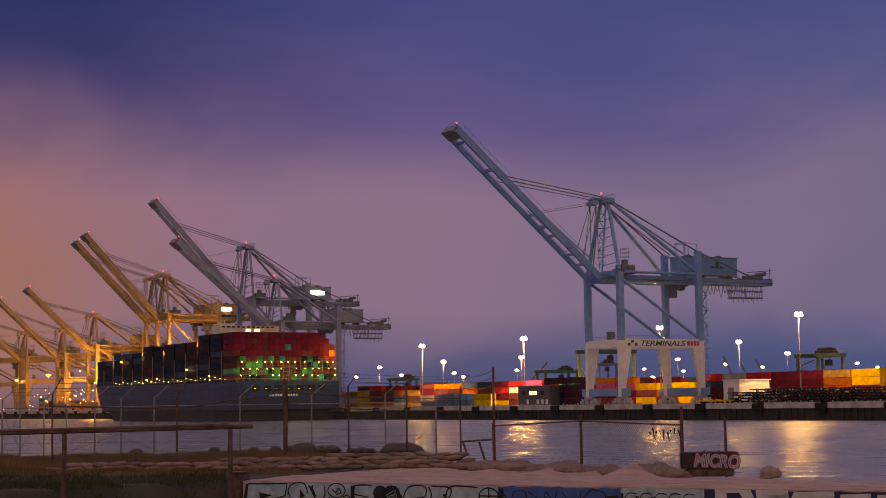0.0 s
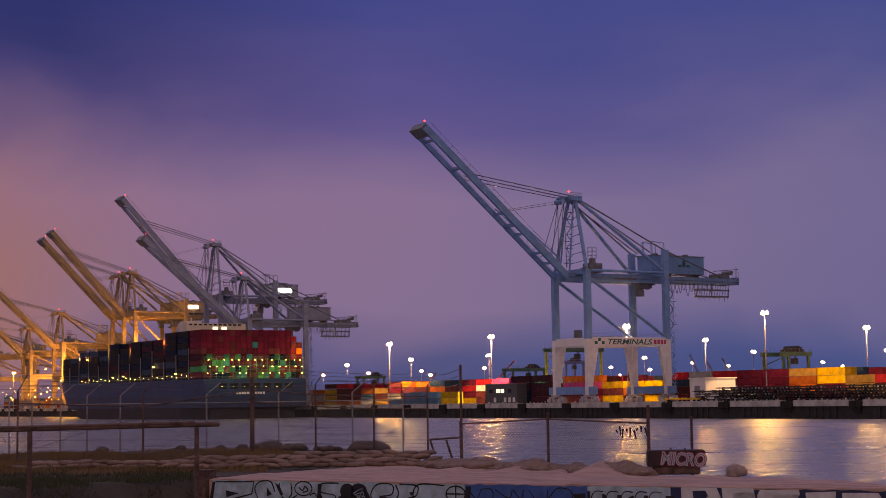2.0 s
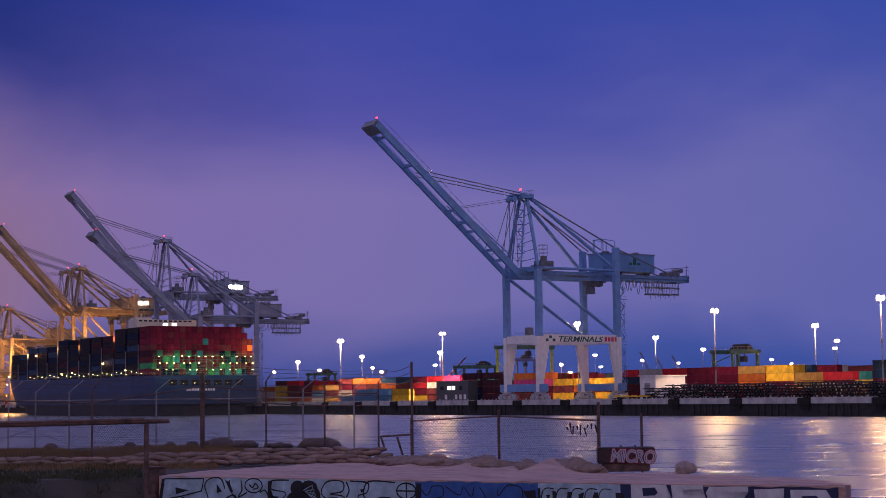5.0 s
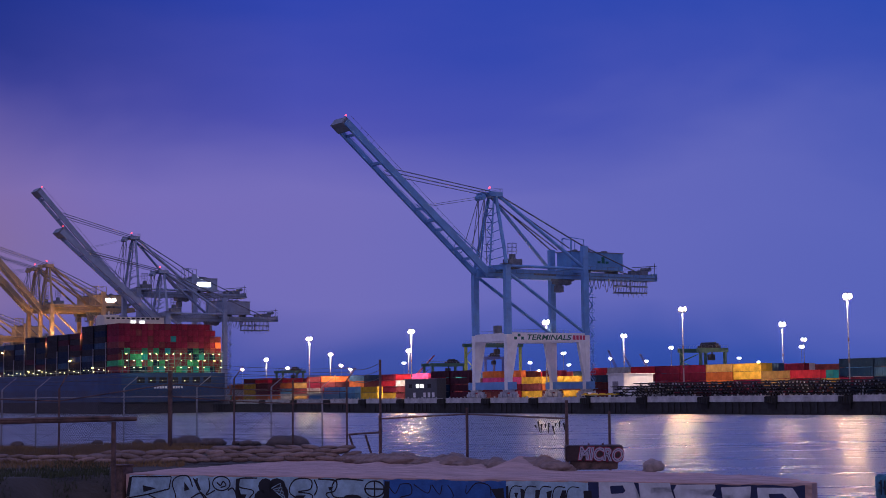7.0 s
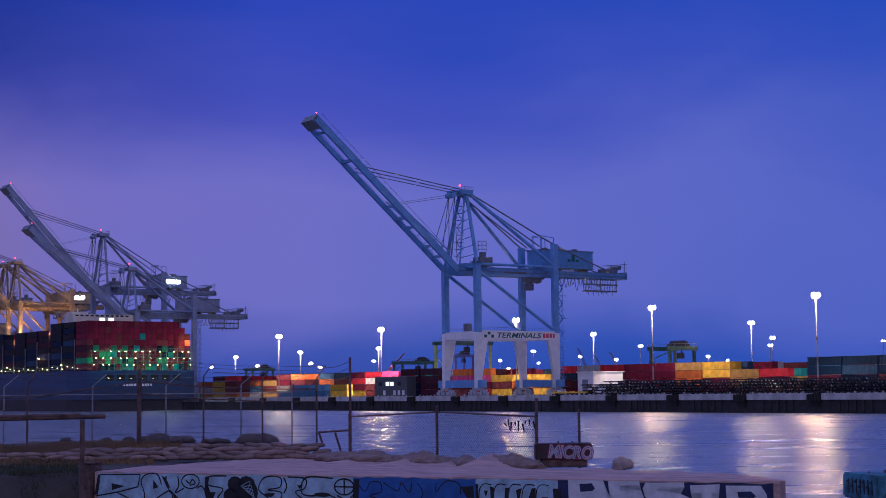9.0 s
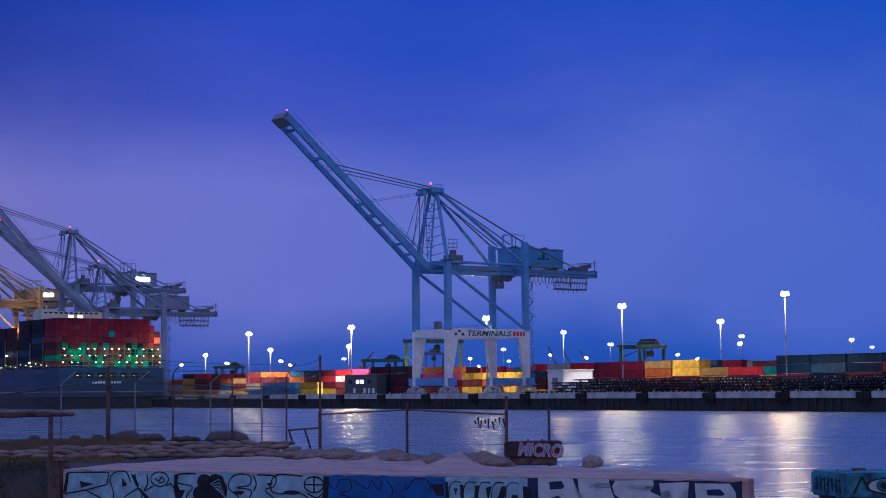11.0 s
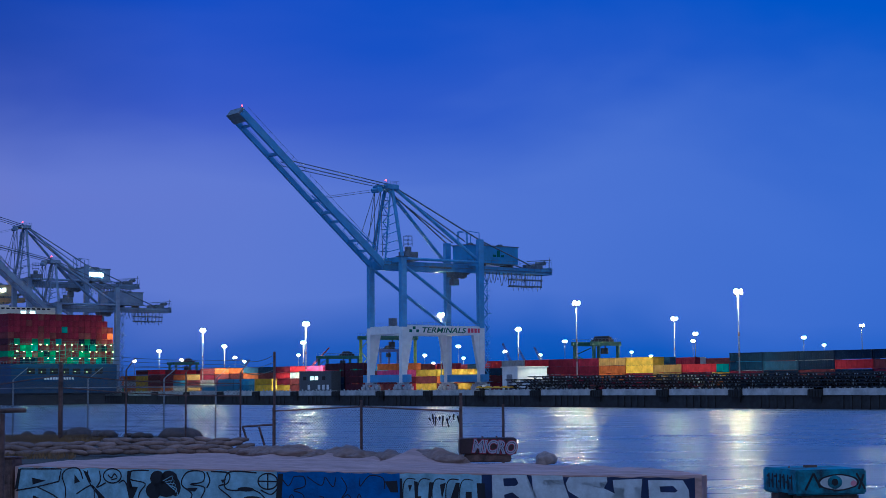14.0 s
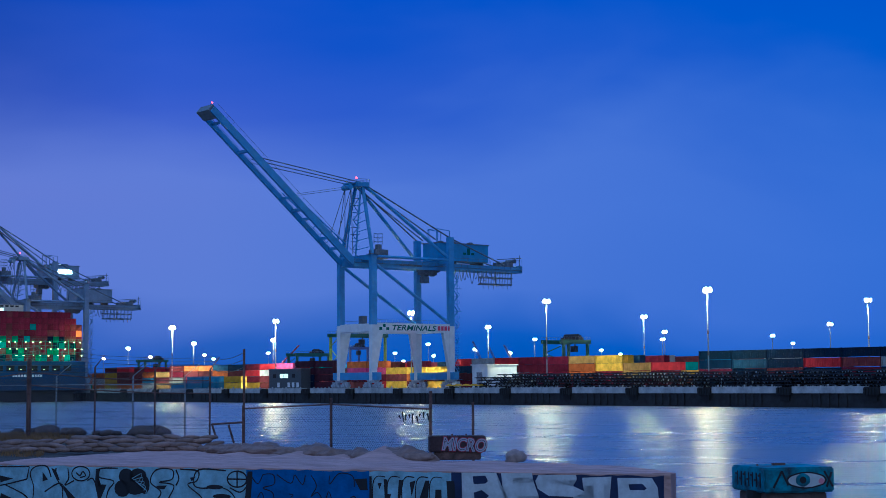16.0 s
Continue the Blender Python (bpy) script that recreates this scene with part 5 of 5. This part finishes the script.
def extra_posts():
    for x, y, tp, r in ((5.6, 36.8, 1.45, 0.035), (-4.62, 53.3, 2.45, 0.07), (1.62, 41.6, 2.5, 0.032), (6.4, 35.9, 1.2, 0.03), (3.7, 40.55, 1.28, 0.035)):
        bm = B()
        pipe(bm, (x, y, -0.3), (x, y, tp), r, 8)
        solid("fence_post", bm, M_RUST, pose(0, 0, 0), "bare rusty steel fence post on the platform", "post", "bare fence posts")
    bm = B()
    bmesh.ops.create_uvsphere(bm, u_segments=10, v_segments=8, radius=0.045)
    solid("warning_lamp", bm, M_RED, pose(5.12, 38.1, 0.1), "small glowing red warning lamp hung on the fence", "lamp")
    s = thing("loose_wire", pose(0, 0, 0), "torn dark fabric scraps hanging in the fence wire", "scrap")
    rnd = random.Random(2)
    for k in range(9):
        x, z = 5.0 + k * 0.065, 0.98 - 0.1 * rnd.random()
        bm = B()
        pipe(bm, (x, 37.75 - k * 0.12, z), (x + rnd.uniform(-0.05, 0.05), 37.75 - k * 0.12, z - rnd.uniform(0.06, 0.3)), 0.022, 5, 0.01)
        part("scrap", bm, M_BLACK, s)
    w = thing("overhead_wires", pose(0, 0, 0), "sagging strands of barbed wire on the tall post", "wire")
    for zz in (2.05, 2.25, 2.42):
        bm = B()
        tube(bm, [(1.62 - 0.62 * f, 41.6 + 11.8 * f, zz + 0.1 * f - 0.5 * f * (1 - f)) for f in (k / 8 for k in range(9))], 0.008)
        part("strand", bm, M_WIRE, w)
    g = thing("gate_frame", pose(0, 0, 0), "low bent rusty pipe frame beside the tall post", "frame")
    for p, q in (((0.85, 42.5, 0.62), (1.6, 41.7, 0.68)), ((1.25, 42.0, 0.62), (1.45, 41.9, -0.05)), ((0.85, 42.5, 0.62), (0.95, 42.4, 0.3))):
        bm = B()
        pipe(bm, p, q, 0.028, 6)
        part("bar", bm, M_RUST, g)
    r = thing("pipe_railing", pose(0, 0, 0), "rusty welded pipe railing on the grass", "railing")
    bm = B()
    pipe(bm, (-9.0, 23.2, 1.24), (-2.55, 24.0, 1.31), 0.034, 10)
    part("top_pipe", bm, M_RUST, r)
    bm = B()
    pipe(bm, (-6.2, 23.53, 1.30), (-2.9, 23.94, 1.335), 0.024, 8)
    part("upper_rod", bm, M_RUST, r)
    for x, y in ((-5.2, 23.7), (-2.87, 23.95), (-7.9, 23.3)):
        bm = B()
        pipe(bm, (x, y, ground_height(x, y) - 0.2), (x, y, 1.27), 0.034, 10)
        part("post", bm, M_RUST, r)


extra_posts()


# ---------- mooring blocks ----------
def rounded_box(bm, sx, sy, z0, z1, bev):
    box(bm, -sx / 2, sx / 2, -sy / 2, sy / 2, z0, z1)
    bmesh.ops.bevel(bm, geom=list(bm.edges), offset=bev, segments=2, affect="EDGES")


def lettering(body, parent, m, size, mat, stretch=(1, 1), bold=0.0):
    cu = bpy.data.curves.new("painted_letters", "FONT")
    cu.body, cu.size, cu.extrude, cu.align_x, cu.offset, cu.shear = body, size, 0.002, "CENTER", bold, 0.15
    ob = bpy.data.objects.new("painted_letters", cu)
    me = bpy.data.meshes.new_from_object(ob)
    me.materials.append(mat)
    o = new("painted_letters", me)
    o.parent, o.matrix_basis = parent, m
    o.scale = (stretch[0], stretch[1], 1)
    return o


def build_blocks():
    brown = material("painted_block_brown", (0.042, 0.024, 0.028), 0.8, 0, 0.5, 4, 0.4)
    lilac = material("spray_lilac", (0.42, 0.40, 0.52), 0.7, 0, 0.2, 4, 0.1)
    red = material("spray_red", (0.26, 0.03, 0.06), 0.7, 0, 0.3, 4, 0.1)
    teal = material("painted_block_teal", (0.08, 0.26, 0.35), 0.8, 0, 0.5, 3, 0.4, dirt=(0.02, 0.04, 0.06))
    pale = material("spray_eye_white", (0.55, 0.58, 0.60), 0.7, 0, 0.2, 4, 0.1)
    black = material("spray_dark", (0.012, 0.014, 0.02), 0.7, 0, 0.3, 4, 0.1)
    pink = material("spray_pink", (0.6, 0.25, 0.33), 0.7, 0, 0.2, 4, 0.1)
    b = thing("mooring_block", pose(5.87, 34.9, 0, 0, 0, -6), "small dark red timber mooring block with sprayed lilac letters", "block")
    bm = B()
    rounded_box(bm, 0.98, 0.6, 0.0, 0.17, 0.02)
    part("base_timber", bm, M_RUST, b)
    bm = B()
    rounded_box(bm, 1.2, 0.66, 0.17, 0.5, 0.02)
    bd = part("block_body", bm, brown, b)
    lettering("MICRO", bd, pose(0.12, -0.340, 0.20, 90, 3, 0), 0.36, red, (0.82, 1.0), 0.034)
    lettering("MICRO", bd, pose(0.12, -0.346, 0.20, 90, 3, 0), 0.36, lilac, (0.82, 1.0), 0.016)
    lettering("MICRO", bd, pose(0.12, -0.352, 0.20, 90, 3, 0), 0.36, black, (0.82, 1.0), -0.012)
    bm = B()
    pipe(bm, (-0.1, 0, 0.5), (-0.1, 0, 0.54), 0.02, 6)
    part("bolt", bm, M_RUST, b)
    bm = B()
    pipe(bm, (0.2, 0, 0.5), (0.2, 0, 0.54), 0.02, 6)
    part("bolt", bm, M_RUST, b)
    e = thing("mooring_dolphin", pose(10.42, 27.75, 0, 0, 0, 6.5), "teal painted pile cap with a sprayed eye, in the water", "mooring dolphin")
    bm = B()
    rounded_box(bm, 1.32, 1.3, -0.29, 0.14, 0.03)
    cap = part("pile_cap", bm, teal, e)
    bm = B()
    for x in (-0.5, 0, 0.5):
        pipe(bm, (x, -0.1, -6.5), (x, -0.1, -0.27), 0.22, 10)
    part("pile", bm, M_BLACK, e)
    bm = B()
    rounded_box(bm, 1.12, 1.1, -0.55, -0.291, 0.02)
    part("under_beam", bm, M_ROCK, e)

    def disc(cx, cz, rx, rz, lift, mat, name):
        bm = B()
        bm.faces.new([bm.verts.new((cx + rx * math.cos(k) * (1 if abs(math.cos(k)) < 0.7 else 1.15), -0.65 - lift, cz + rz * math.sin(k))) for k in (2 * math.pi * i / 20 for i in range(20))])
        part(name, bm, mat, cap)
    disc(0.12, -0.08, 0.34, 0.145, 0.006, black, "eye_outline")
    disc(0.12, -0.08, 0.30, 0.12, 0.010, pale, "eye_white")
    disc(0.05, -0.075, 0.12, 0.115, 0.014, teal, "iris")
    disc(0.05, -0.075, 0.055, 0.06, 0.018, black, "pupil")
    disc(0.40, -0.10, 0.05, 0.05, 0.014, pink, "eye_corner")
    for k in range(7):                                   # unreadable sprayed writing on the side
        bm = B()
        y0 = -0.5 + 0.145 * k
        box(bm, -0.668, -0.661, y0, y0 + 0.035, -0.2, 0.05)
        box(bm, -0.668, -0.661, y0 + 0.0351, y0 + 0.1, -0.02 - 0.08 * (k % 2), 0.02 - 0.08 * (k % 2))
        part("writing_bar", bm, black, cap)
    for x0, z0, x1, z1 in ((-0.5, -0.2, -0.34, 0.08), (-0.34, 0.08, -0.22, -0.16), (0.46, 0.07, 0.62, -0.2), (0.5, -0.2, 0.6, 0.05)):
        bm = B()
        beam(bm, (x0, -0.655, z0), (x1, -0.655, z1), 0.012, 0.035)
        part("paint_line", bm, black, cap)
    bm = B()
    box(bm, -0.1, 0.12, 0.1, 0.2, 0.14, 0.18)
    part("cleat", bm, M_RUST, e)
    bm = B()
    pipe(bm, (-0.42, 0.1, 0.12), (-0.42, 0.1, 0.17), 0.02, 6)
    part("bolt", bm, M_RUST, e)


build_blocks()


# ---------- terminal buildings and stacked trailer frames ----------
def build_terminal():
    sh = thing("storage_shed", quay(-15.4, 12, DECK), "white flat-roofed storage shed with a roller door on the quay", "shed")
    bm = B()
    box(bm, 0, 12.6, 0, 7.6, 0, 7.4)
    wl_ = part("wall", bm, M_WHITE, sh)
    bm = B()
    box(bm, -0.4, 13.0, -0.4, 8.0, 7.4, 7.7)
    part("roof", bm, M_WHITE, sh)
    bm = B()
    for k in range(12):
        box(bm, -0.06 - 0.02 * (k % 2), -0.01, 2.6, 5.4, 0.1 + 0.42 * k, 0.5 + 0.42 * k)
    part("roller_door", bm, M_STEEL, wl_)
    bm = B()
    box(bm, 0.6, 14.5, -7.2, -0.42, 0, 3.3)
    an = part("annexe", bm, M_WHITE, sh)
    bm = B()
    box(bm, 0.3, 14.8, -7.5, -0.42, 3.3, 3.55)
    part("annexe_roof", bm, M_STEEL, an)
    for x in (2.4, 5.2, 8.0, 10.8):
        bm = B()
        box(bm, x, x + 1.5, -7.26, -7.21, 1.3, 2.3)
        part("window", bm, M_BLACK, an)
    bd = thing("terminal_office", quay(97, 16, DECK), "dark grey two-storey terminal office with lit windows", "building")
    bm = B()
    box(bm, 0, 8, 0, 22, 0, 7.4)
    w = part("wall", bm, material("office_grey", (0.10, 0.105, 0.115), 0.7), bd)
    bm = B()
    box(bm, -0.2, 8.2, -0.2, 22.2, 7.4, 7.7)
    part("roof", bm, M_CRANE_DARK, bd)
    for y in (4, 9, 12, 17):
        bm = B()
        box(bm, -0.06, -0.01, y, y + 2.2, 4.2, 5.6)
        part("window", bm, M_WINDOW if 8 < y < 13 else M_BLACK, w)
    for y in (1.5, 4.5, 7.5, 14.5):
        bm = B()
        box(bm, -0.06, -0.01, y, y + 1.6, 0.6, 2.4)
        part("window", bm, M_WHITE, w)
    # stacks of trailer frames
    bm = B()
    for y in (-0.5, 0.5):
        box(bm, -6.1, 6.1, y - 0.1, y + 0.1, 0.5, 0.84)
    for x in (-6, -3.5, -1, 1.5, 4, 6):
        box(bm, x - 0.08, x + 0.08, -1.2, 1.2, 0.6, 0.78)
    frame_me = mesh_of("frame_rails", bm, M_FRAME)
    bm = B()
    pipe(bm, (0, -0.2, 0), (0, 0.2, 0), 0.5, 10)
    wheel_me = mesh_of("wheel", bm, M_BLACK)
    bm = B()
    for y in (-0.215, 0.215):
        pipe(bm, (0, y - 0.01, 0), (0, y + 0.01, 0), 0.33, 8)
    hub_me = mesh_of("hub", bm, M_BOGIE)
    rnd = random.Random(17)
    for i in range(58):
        a = -22 - i * 2.75
        st = thing("trailer_frame_stack", quay(a, 8.6 + rnd.uniform(-0.6, 0.6), DECK, rnd.uniform(-2, 2)), "stack of dark steel trailer frames with wheels", "trailer frames", "stacked trailer frames")
        n = 4 if i < 4 or rnd.random() < 0.2 else 5
        for k in range(n):
            ch = new("chassis", frame_me)
            ch.parent = st
            flip = (k + i) % 2
            ch.matrix_basis = pose(rnd.uniform(-0.7, 0.7), rnd.uniform(-0.15, 0.15), 0.88 * k, 0, 0, 180 * flip + rnd.uniform(-4, 4))
            y = 1.0 if flip else -1.0
            for x in (-4.6, 3.5, 4.75)[rnd.random() < 0.4:]:
                for me, nm in ((wheel_me, "wheel"), (hub_me, "hub")):
                    o = new(nm, me)
                    o.parent, o.location = ch, (x + rnd.uniform(-0.1, 0.1), y, 0.5)
    for i in range(56):
        a = -24 - i * 2.75
        st = thing("trailer_frame_stack", quay(a, 22.5, DECK, rnd.uniform(-2, 2)), "stack of bare dark steel trailer frames", "trailer frames", "stacked trailer frames")
        for k in range(5):
            ch = new("chassis", frame_me)
            ch.parent = st
            ch.matrix_basis = pose(rnd.uniform(-0.3, 0.3), 0, 0.85 * k - 0.45)


build_terminal()


def yard_crane(m, paint, label, w=23.0, h=18.5, l=11.0, legs=None):
    c = thing("yard_gantry_crane", m, label, "yard crane", "yard gantry cranes")
    for x in (0, w):
        for y in (0, l):
            bm = B()
            box(bm, x - 0.5, x + 0.5, y - 0.5, y + 0.5, 1.2, h)
            part("leg", bm, legs or paint, c)
        bm = B()
        box(bm, x - 0.6, x + 0.6, -1.5, l + 1.5, 1.0, 2.1)
        part("sill", bm, paint, c)
        bm = B()
        for y in (-0.8, 0.9, l - 0.9, l + 0.8):
            pipe(bm, (x - 0.3, y, 0.6), (x + 0.3, y, 0.6), 0.6, 12)
        part("tyre", bm, M_BLACK, c)
    for y in (0, l):
        bm = B()
        box(bm, -1.5, w + 1.5, y - 0.5, y + 0.5, h, h + 1.6)
        g = part("girder", bm, paint, c)
        bm = B()
        railing(bm, (-1.5, y, h + 1.6), (w + 1.5, y, h + 1.6), 1.1, 2.0)
        part("handrail", bm, M_STEEL, g)
    bm = B()
    box(bm, w * 0.64, w * 0.88, 0.6, l - 0.6, h + 1.6, h + 2.6)
    part("trolley", bm, M_FRAME, c)
    bm = B()
    box(bm, w * 0.70, w * 0.84, 1.2, l - 1.2, h + 2.61, h + 3.5)
    pipe(bm, (w * 0.74, 1.5, h + 3.5), (w * 0.74, l - 1.5, h + 3.5), 0.5, 8)
    part("winch_house", bm, M_FRAME, c)
    bm = B()
    box(bm, w * 0.5, w * 0.5 + 2.0, 0.8, 3.0, h - 3.2, h - 0.9)
    box(bm, w * 0.5 + 0.8, w * 0.5 + 1.2, 1.2, 1.6, h - 0.9, h)
    part("driver_cab", bm, M_FRAME, c)
    bm = B()
    for k in range(5):                                   # stairs up the seaward legs
        z = 2.1 + k * (h - 3) / 5
        pipe(bm, (-0.8, 0.6 if k % 2 else l - 0.6, z), (-0.8, l - 0.6 if k % 2 else 0.6, z + (h - 3) / 5), 0.22, 4)
    part("stairs", bm, legs or paint, c)
    return c


M_RTG = material("yard_crane_green", (0.05, 0.13, 0.09), 0.6, 0, 0.2, 0.5)
yard_crane(quay(55, 112, DECK), M_RTG, "green rubber-tyred gantry crane over the yard", w=13, h=17)
# green leg paint with the lamps' yellow light mixed into the colour
M_RTGLEG = material("yard_crane_green_lamplit", (0.36, 0.44, 0.07), 0.6, 0, 0.25, 0.5)
M_FARCRANE = material("far_crane_violet", (0.13, 0.14, 0.30), 0.6, 0, 0.25, 0.5)
M_BOOMRED = material("boom_red_paint", (0.45, 0.10, 0.10), 0.6, 0, 0.25, 0.5)
yard_crane(quay(178.8, 92, DECK), M_RTG, "dark green yard gantry crane, legs coloured yellow-green as if lamplit", w=25.5, h=22.6, l=6.6, legs=M_RTGLEG)
yard_crane(quay(297.9, 150, DECK), M_RTG, "low dark green yard gantry crane behind the container rows", w=20, h=16.4, l=8)
yard_crane(quay(388.9, 250, DECK), M_FARCRANE, "far violet-grey gantry crane beyond the yard", w=13, h=22.6, l=9)
yard_crane(quay(459.5, 150, DECK), M_RTG, "distant green yard gantry crane near the ship's stern", w=14, h=15.6, l=8)


def lattice_crane(a, s, top, lean, paint, label):
    """A mobile crane seen over the stacks: carrier, mast and a lattice boom that leans along the quay."""
    c = thing("mobile_crane", quay(a, s, DECK), label, "crane", "mobile cranes")
    bm = B()
    box(bm, -1.5, 1.5, -4, 4, 0.7, 2.2)
    part("carrier", bm, M_FRAME, c)
    bm = B()
    for x in (-1.3, 1.3):
        for y in (-3, -1, 1, 3):
            pipe(bm, (x - 0.3, y, 0.7), (x + 0.3, y, 0.7), 0.7, 10)
    part("wheel", bm, M_BLACK, c)
    bm = B()
    box(bm, -1.4, 1.4, -3, 1.5, 2.2, 4.6)
    part("cab", bm, paint, c)
    bm = B()
    p, q = Vector((0, 0, 4.4)), Vector((0, lean, top))
    n = 12
    corner = ((-0.7, -0.7), (0.7, -0.7), (0.7, 0.7), (-0.7, 0.7))
    for k, (dx, dy) in enumerate(corner):
        off = Vector((dx, dy, 0))
        pipe(bm, p + off, q + off * 0.4, 0.13, 4)
        ex, ey = corner[(k + 1) % 4]
        for i in range(n):
            f0, f1 = i / n, (i + 1) / n
            pipe(bm, p.lerp(q, f0) + off * (1 - 0.6 * f0), p.lerp(q, f1) + Vector((ex, ey, 0)) * (1 - 0.6 * f1), 0.08, 4)
    part("lattice_boom", bm, paint, c)
    return c


lattice_crane(404, 200, 24.2, -34, M_BOOMRED, "far mobile crane with a red lattice boom")
for a, top in ((203, 22.8), (191, 20.0), (179, 20.3)):
    lattice_crane(a, 200, top, 12, M_FARCRANE, "far mobile crane with a grey lattice boom")


# ---------- light of the sodium-lit berth beyond the ship ----------
def build_sodium():
    for a, s, z in ((455, 12, 30), (575, 4, 24), (690, 6, 24), (765, 6, 22), (630, 20, 16)):
        p = E0 + a * UU + s * NN
        f = thing("sodium_floodlight", pose(p.x, p.y, DECK), "orange sodium floodlight on a short mast", "floodlight", "sodium floodlights")
        bm = B()
        pipe(bm, (0, 0, 0), (0, 0, z), 0.25, 8)
        part("pole", bm, M_STEEL, f)
        bm = B()
        box(bm, -1.2, 1.2, -0.4, 0.4, z, z + 0.9)
        part("lens", bm, M_LAMP_ORANGE, f, "glowing orange lens")
        ld = bpy.data.lights.new("sodium", "POINT")
        ld.energy, ld.color, ld.shadow_soft_size = 36000, (1.0, 0.46, 0.10), 1.0
        lo = new("sodium", ld)
        lo.location = (p.x - 1, p.y - 2.5, DECK + z)


build_sodium()


def build_vehicles():
    """Pickups and a low yellow trailer parked by the shed."""
    for a, s, turn in ((-6, 5.2, 4), (-33, 5.0, -3), (-40, 5.4, 2)):
        t = thing("pickup_truck", quay(a, s, DECK, turn), "white pickup truck parked on the quay", "vehicle", "parked pickups")
        bm = B()
        box(bm, -0.95, 0.95, -2.7, 2.7, 0.45, 1.05)
        box(bm, -0.85, 0.85, -0.6, 1.2, 1.05, 1.75)
        bmesh.ops.bevel(bm, geom=list(bm.edges), offset=0.08, segments=2, affect="EDGES")
        body = part("body", bm, M_WHITE, t)
        bm = B()
        box(bm, -0.87, 0.87, -0.45, 1.05, 1.15, 1.6)
        part("window", bm, M_BLACK, body)
        for x in (-0.8, 0.8):
            for y in (-1.7, 1.7):
                bm = B()
                pipe(bm, (x - 0.12, y, 0.38), (x + 0.12, y, 0.38), 0.38, 12)
                part("wheel", bm, M_BLACK, t)
    t = thing("flatbed_trailer", quay(-14, 4.2, DECK, 0), "long low yellow flatbed trailer on the quay", "trailer")
    bm = B()
    box(bm, -1.2, 1.2, -9, 9, 0.75, 1.15)
    for y in (-8, -4, 0, 4, 8):
        box(bm, -1.2, 1.2, y - 0.1, y + 0.1, 1.15, 1.4)
    part("bed", bm, material("trailer_yellow", (0.72, 0.48, 0.04), 0.6), t)
    for x in (-0.9, 0.9):
        for y in (-7, -5.8, 5.8, 7):
            bm = B()
            pipe(bm, (x - 0.15, y, 0.45), (x + 0.15, y, 0.45), 0.45, 10)
            part("wheel", bm, M_BLACK, t)


build_vehicles()


def build_far_lights():
    """Small working lights far along the berths."""
    rnd = random.Random(33)
    for nm, mat, n, label in (("small_white_lights", M_WINDOW, 60, "many small white working lights along the far berths"), ("small_orange_lights", M_LAMP_ORANGE, 45, "many small orange working lights along the far berths")):
        bm = B()
        for _ in range(n):
            p = quay(rnd.uniform(470, 900), rnd.uniform(14, 55), DECK) @ Vector((0, 0, rnd.uniform(2, 15)))
            r = rnd.uniform(0.18, 0.38)
            box(bm, p.x - r, p.x + r, p.y - r, p.y + r, p.z - r, p.z + r)
        tagged(part(nm, bm, mat), label, "lights", kind="stuff")


build_far_lights()


def motions():
    """The place stands still; only the camera turns."""
    return None


motions()
